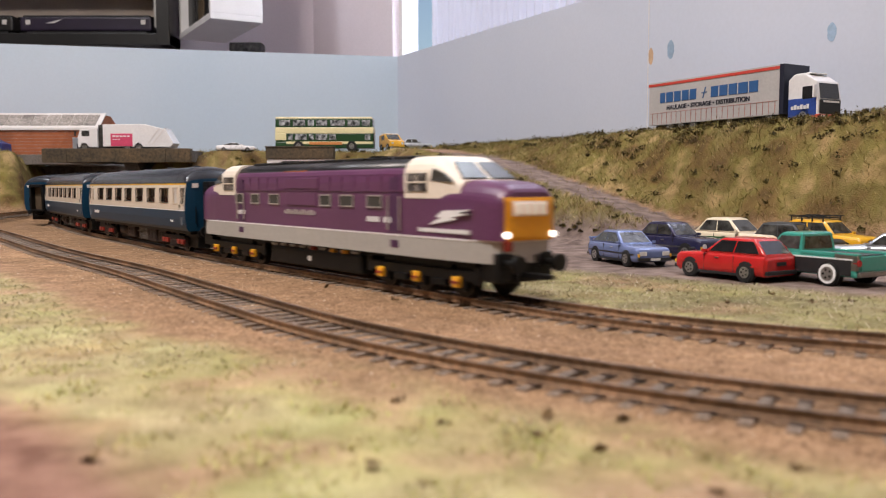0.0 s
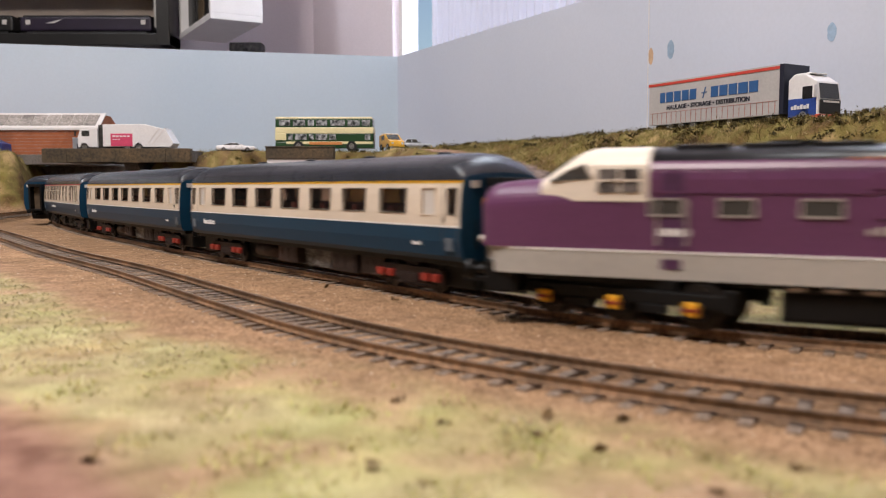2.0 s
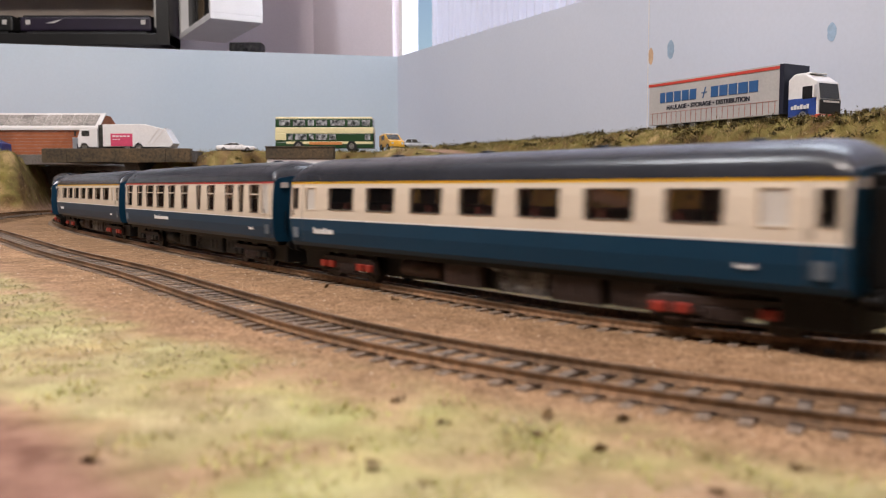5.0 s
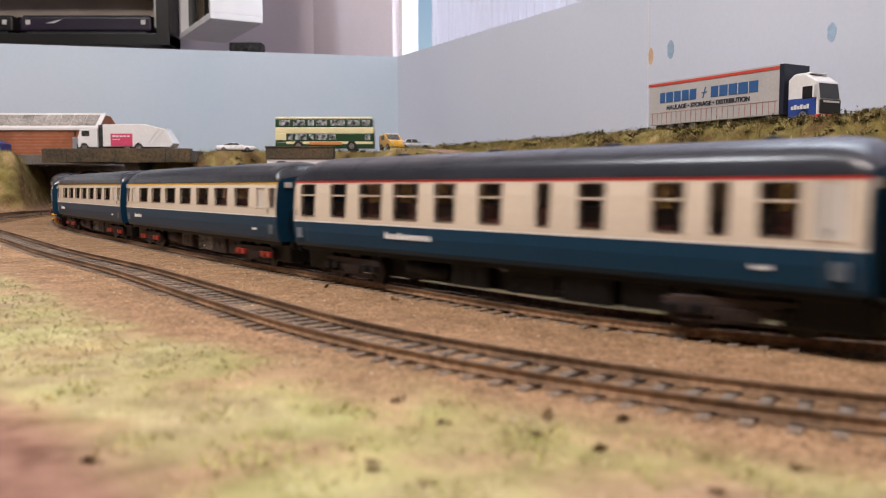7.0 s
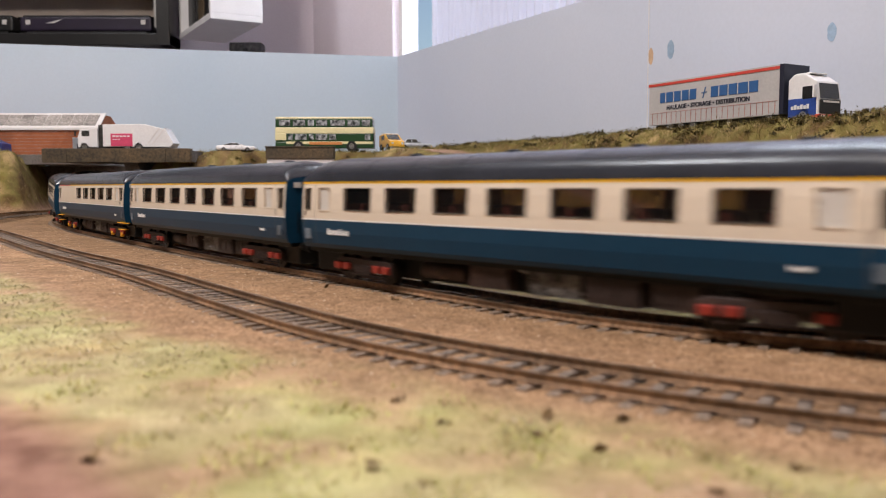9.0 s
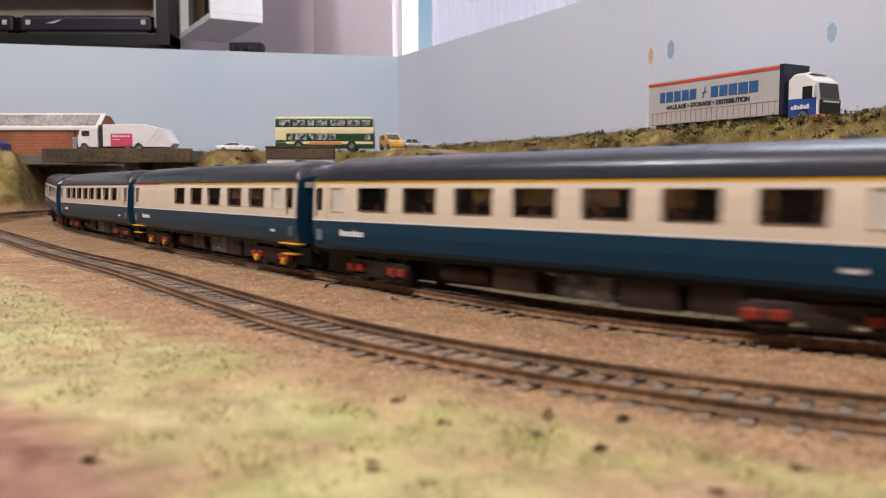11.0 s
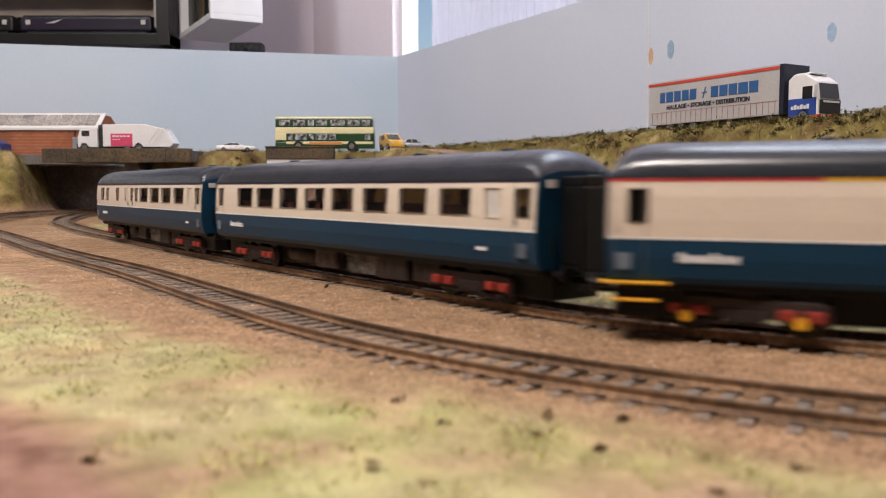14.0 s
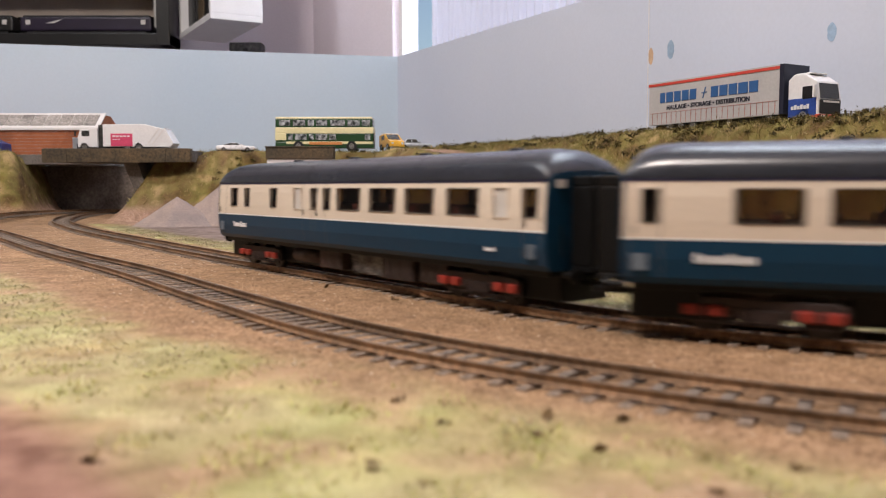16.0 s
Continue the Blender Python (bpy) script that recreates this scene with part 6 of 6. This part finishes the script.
wall_unit()
dk = empty("wall_box", "dark grey box fixed to the room wall", "box")
part("case", box(-0.398, -0.338, 1.600, 1.635, 0.290, 0.3130, 0.002), M["bumper"], dk)
part("front", box(-0.394, -0.342, 1.598, 1.601, 0.2930, 0.3100, 0.001), M["car_glass"], dk)
dk.matrix_basis = FURTHER


# ---- static grass, scrub and litter ----


def island_material(name, stops, rough=0.9):
    m = bpy.data.materials.new(name)
    m.use_nodes = True
    n, l = m.node_tree.nodes, m.node_tree.links
    b = n["Principled BSDF"]
    b.inputs["Roughness"].default_value = rough
    b.inputs["Specular IOR Level"].default_value = 0.2
    g = n.new("ShaderNodeNewGeometry")
    r = n.new("ShaderNodeValToRGB")
    els = r.color_ramp.elements
    els[0].position, els[0].color = stops[0][0], (*stops[0][1], 1)
    els[1].position, els[1].color = stops[-1][0], (*stops[-1][1], 1)
    for pos, c in stops[1:-1]:
        els.new(pos).color = (*c, 1)
    l.new(g.outputs["Random Per Island"], r.inputs["Fac"])
    l.new(r.outputs["Color"], b.inputs["Base Color"])
    return m


def stuff_mesh(name, verts, faces, material, label):
    me = bpy.data.meshes.new(name)
    me.from_pydata(verts, [], faces)
    me.materials.append(material)
    return tagged(new(name, me), label, "grass", kind="stuff")


def blades(name, count, area, accept, height, material, label, lean=0.6, width=0.00035):
    rng = np.random.default_rng(len(name) + count)
    verts, faces = [], []
    tries = 0
    while len(faces) < count and tries < count * 12:
        tries += 1
        x, y = rng.uniform(area[0], area[1]), rng.uniform(area[2], area[3])
        if rng.random() > accept(x, y):
            continue
        z = ground_z(x, y) - 0.0003
        h = height * rng.uniform(0.5, 1.3)
        a = rng.uniform(0, 2 * math.pi)
        dx, dy = rng.normal(0, lean * h), rng.normal(0, lean * h)
        w = width * rng.uniform(0.7, 1.5)
        i = len(verts)
        verts += [(x - math.cos(a) * w, y - math.sin(a) * w, z), (x + math.cos(a) * w, y + math.sin(a) * w, z), (x + dx, y + dy, z + h)]
        faces.append((i, i + 1, i + 2))
    return stuff_mesh(name, verts, faces, material, label)


def on_bank(x, y):
    p, q = wall_pq(x, y)
    if p > 0.35 and 0.165 < q < 0.212:
        return 0.02
    if p > 0.3 and q < 0.085:
        return 0.25
    return 0.9 if ground_z(x, y) > 0.006 else 0.0


def at_back(x, y):
    return 0.9 if ground_z(x, y) > 0.02 else 0.0


straw = island_material("static_grass_scrub", [(0.0, (0.085, 0.055, 0.018)), (0.25, (0.165, 0.12, 0.036)), (0.5, (0.155, 0.155, 0.042)), (0.7, (0.22, 0.20, 0.066)), (0.88, (0.33, 0.24, 0.10)), (1.0, (0.58, 0.47, 0.27))])
lawn_m = island_material("static_grass_lawn", [(0.0, (0.28, 0.28, 0.11)), (0.4, (0.36, 0.39, 0.16)), (0.75, (0.46, 0.41, 0.21)), (1.0, (0.58, 0.48, 0.30))])
verge_m = island_material("static_grass_verge", [(0.0, (0.16, 0.14, 0.06)), (0.4, (0.28, 0.235, 0.13)), (0.8, (0.42, 0.35, 0.23)), (1.0, (0.60, 0.52, 0.40))])
blades("bank_grass", 62000, (0.0, 0.52, 0.42, 1.35), on_bank, 0.0040, straw, "olive and straw static grass on the right bank", 0.8, 0.00024)
blades("hill_grass", 12000, (-0.72, 0.10, 1.10, 1.34), at_back, 0.0045, straw, "olive and straw static grass on the back hills", 0.7, 0.0003)
blades("foreground_grass", 16000, (-0.42, 0.16, 0.09, 0.62), lambda x, y: (grassiness(x, y) ** 1.5) * 0.8 if ground_z(x, y) < 0.006 else 0.0, 0.0006, lawn_m, "short pale green static grass in the foreground", 2.2, 0.00022)
tuft_m = island_material("static_grass_tufts", [(0.0, (0.28, 0.19, 0.10)), (0.3, (0.38, 0.37, 0.14)), (0.6, (0.46, 0.47, 0.16)), (0.85, (0.55, 0.46, 0.20)), (1.0, (0.75, 0.66, 0.42))])


def tufts(x, y):
    return max(0.0, noise.noise((x * 75, y * 75, 8.2)) + 0.05) * 1.4 if grassiness(x, y) > 0.25 and ground_z(x, y) < 0.006 else 0.0


blades("foreground_tufts", 2200, (-0.16, 0.13, 0.085, 0.225), tufts, 0.0017, tuft_m, "yellow-green tufts of static grass in the foreground", 1.0, 0.00028)
blades("verge_grass", 20000, (-0.36, 0.34, 0.22, 1.02), lambda x, y: (0.8 if grassiness(x, y) > 0.3 and y > np.interp(x, NEAR_XY[150:, 0], NEAR_XY[150:, 1]) + 0.05 and ground_z(x, y) < 0.006 else 0.0), 0.0016, verge_m, "pale static grass verge beside the yard", 1.6, 0.00025)


def scrub(name, spots, size, leaves, material, label):
    """Twiggy low bushes: clouds of small leaf flakes."""
    rng = np.random.default_rng(11 + len(spots))
    verts, faces = [], []
    for x, y, s in spots:
        z = ground_z(x, y)
        for _ in range(leaves):
            c = Vector((x, y, z)) + Vector((rng.normal(0, size * s), rng.normal(0, size * s), abs(rng.normal(0, size * s * 0.8)) + 0.0002))
            u, v = Vector(rng.normal(0, 1, 3)).normalized(), Vector(rng.normal(0, 1, 3)).normalized()
            k = 0.0010 * rng.uniform(0.4, 1.6)
            i = len(verts)
            verts += [tuple(c - u * k), tuple(c + v * k * 0.7), tuple(c + u * k), tuple(c - v * k * 0.7)]
            faces.append((i, i + 1, i + 2, i + 3))
    return stuff_mesh(name, verts, faces, material, label)


dark_leaf = island_material("scrub_leaf", [(0.0, (0.025, 0.018, 0.008)), (0.5, (0.06, 0.045, 0.016)), (0.8, (0.10, 0.085, 0.026)), (1.0, (0.17, 0.12, 0.045))])
crumb_m = island_material("dry_crumbs", [(0.0, (0.10, 0.065, 0.035)), (0.6, (0.19, 0.125, 0.07)), (1.0, (0.30, 0.21, 0.12))])
rng0 = np.random.default_rng(5)
spots = []
for _ in range(470):
    p, q = rng0.uniform(0.36, 1.25), abs(rng0.normal(0, 1)) * 0.022 + 0.082
    if rng0.random() < 0.30:
        q = rng0.uniform(0.09, 0.165)
    c = CORNER + ALONG_R * p - Vector((0.8716, 0.4903)) * q
    if noise.noise((p * 22, q * 40, 1.7)) > -0.12:
        spots.append((c.x, c.y, rng0.uniform(0.35, 1.0)))
for _ in range(90):
    p = rng0.uniform(0.5, 0.95)
    q = rng0.uniform(0.214, 0.27)
    c = CORNER + ALONG_R * p - Vector((0.8716, 0.4903)) * q
    if ground_z(c.x, c.y) > 0.002:
        spots.append((c.x, c.y, rng0.uniform(0.2, 0.6)))
for _ in range(70):
    x, y = rng0.uniform(-0.33, 0.1), rng0.uniform(1.16, 1.24)
    spots.append((x, y, rng0.uniform(0.3, 0.9)))
tagged(scrub("bank_scrub", spots, 0.0036, 55, dark_leaf, "dark brown twiggy scrub on the grass banks"), category="scrub")
spots = [(x, y, s) for x, y, s in ((-0.010, 0.1855, 0.30), (0.0215, 0.1700, 0.26), (0.018, 0.158, 0.22), (0.028, 0.150, 0.22), (-0.012, 0.139, 0.25), (-0.060, 0.142, 0.25), (0.042, 0.1275, 0.3), (-0.004, 0.1305, 0.3), (0.060, 0.139, 0.3), (-0.115, 0.215, 0.25), (0.0, 0.166, 0.2), (0.0365, 0.170, 0.2), (0.116, 0.345, 0.3), (0.150, 0.342, 0.35), (0.145, 0.372, 0.3), (0.095, 0.385, 0.3), (0.17, 0.352, 0.3), (-0.02, 0.354, 0.25), (-0.055, 0.398, 0.2))]
tagged(scrub("ground_litter", spots, 0.0026, 7, crumb_m, "dark crumbs and dry leaves scattered on the ground"), category="litter")


def stones():
    """Loose ballast grains along both tracks."""
    rng = np.random.default_rng(3)
    verts, faces = [], []
    base = [Vector(v) for v in ((1, 0, 0), (-1, 0, 0), (0, 1, 0), (0, -1, 0), (0, 0, 1), (0, 0, -1))]
    tri = [(0, 2, 4), (2, 1, 4), (1, 3, 4), (3, 0, 4), (2, 0, 5), (1, 2, 5), (3, 1, 5), (0, 3, 5)]
    for _ in range(12000):
        far = rng.random() < 0.55
        s = rng.uniform(-0.85, 0.30)
        a, b = on_track(s - 0.002, far), on_track(s + 0.002, far)
        u = (b - a).normalized()
        nrm = Vector((-u.y, u.x, 0))
        off = rng.normal(0, 0.022)
        c = (a + b) / 2 + nrm * off
        if abs(abs(off) - GAUGE / 2) < 0.0012:
            continue
        z = ground_z(c.x, c.y)
        r = 0.0006 * rng.uniform(0.4, 1.2)
        i = len(verts)
        for v in base:
            k = rng.uniform(0.6, 1.2)
            verts.append((c.x + v.x * r * k, c.y + v.y * r * k, z + v.z * r * k * 0.7))
        faces += [(i + p, i + q, i + w) for p, q, w in tri]
    m = island_material("ballast_grain", [(0.0, (0.12, 0.07, 0.04)), (0.4, (0.27, 0.17, 0.10)), (0.8, (0.38, 0.26, 0.17)), (1.0, (0.60, 0.50, 0.40))])
    tagged(stuff_mesh("ballast_stones", verts, faces, m, "loose brown ballast grains between and beside the rails"), category="ballast")


stones()


# ---- what moves: the train along its line ----
CLOCK = [(-1.0, -0.591), (0.0, -0.448), (1.5, -0.2375), (3.0, -0.0090), (4.0, 0.1280), (6.5, 0.5020), (8.5, 0.8110), (9.0, 0.8860), (11.5, 1.2740), (12.5, 1.4410), (13.0, 1.5165), (14.0, 1.6640), (14.5, 1.7410), (16.0, 1.9670), (17.0, 2.117)]


def travelled(t):
    """Smooth run of the first coach's middle along the line."""
    ts, ss = [a for a, _ in CLOCK], [b for _, b in CLOCK]
    return sum(np.interp(t + d, ts, ss) for d in (-0.4, -0.2, 0, 0.2, 0.4)) / 5


def stand(s, pivot):
    a, b = on_track(s - pivot), on_track(s + pivot)
    u = (b - a).normalized()
    return Matrix.Translation((a + b) / 2) @ Matrix.Rotation(math.atan2(u.y, u.x), 4, "Z") @ Matrix.Rotation(-math.asin(u.z), 4, "Y"), math.atan2(u.y, u.x)


def motions():
    ticks = [i / 4 for i in range(65)]
    for thing, behind, pivot in TRAIN:
        walk(thing, [(t, stand(travelled(t) - behind, pivot)[0]) for t in ticks])
        for bogie in [c for c in thing.children if c.name.startswith("bogie")]:
            x0, rows = bogie.matrix_basis.translation.x, []
            for t in ticks:
                s = travelled(t) - behind
                a, b = on_track(s + x0 - 0.01), on_track(s + x0 + 0.01)
                yaw = math.atan2(b.y - a.y, b.x - a.x) - stand(s, pivot)[1]
                rows.append((t, pose(x0, 0, 0, 0, 0, math.degrees((yaw + math.pi) % (2 * math.pi) - math.pi))))
            walk(bogie, rows)
            for w in [c for c in bogie.children if c.name.startswith("wheelset")]:
                wx, wz = w.matrix_basis.translation.x, w.matrix_basis.translation.z
                walk(w, [(i / 15, Matrix.Translation((wx, 0, wz)) @ Matrix.Rotation((travelled(i / 15) - travelled(0)) / wz, 4, "Y")) for i in range(241)])


motions()
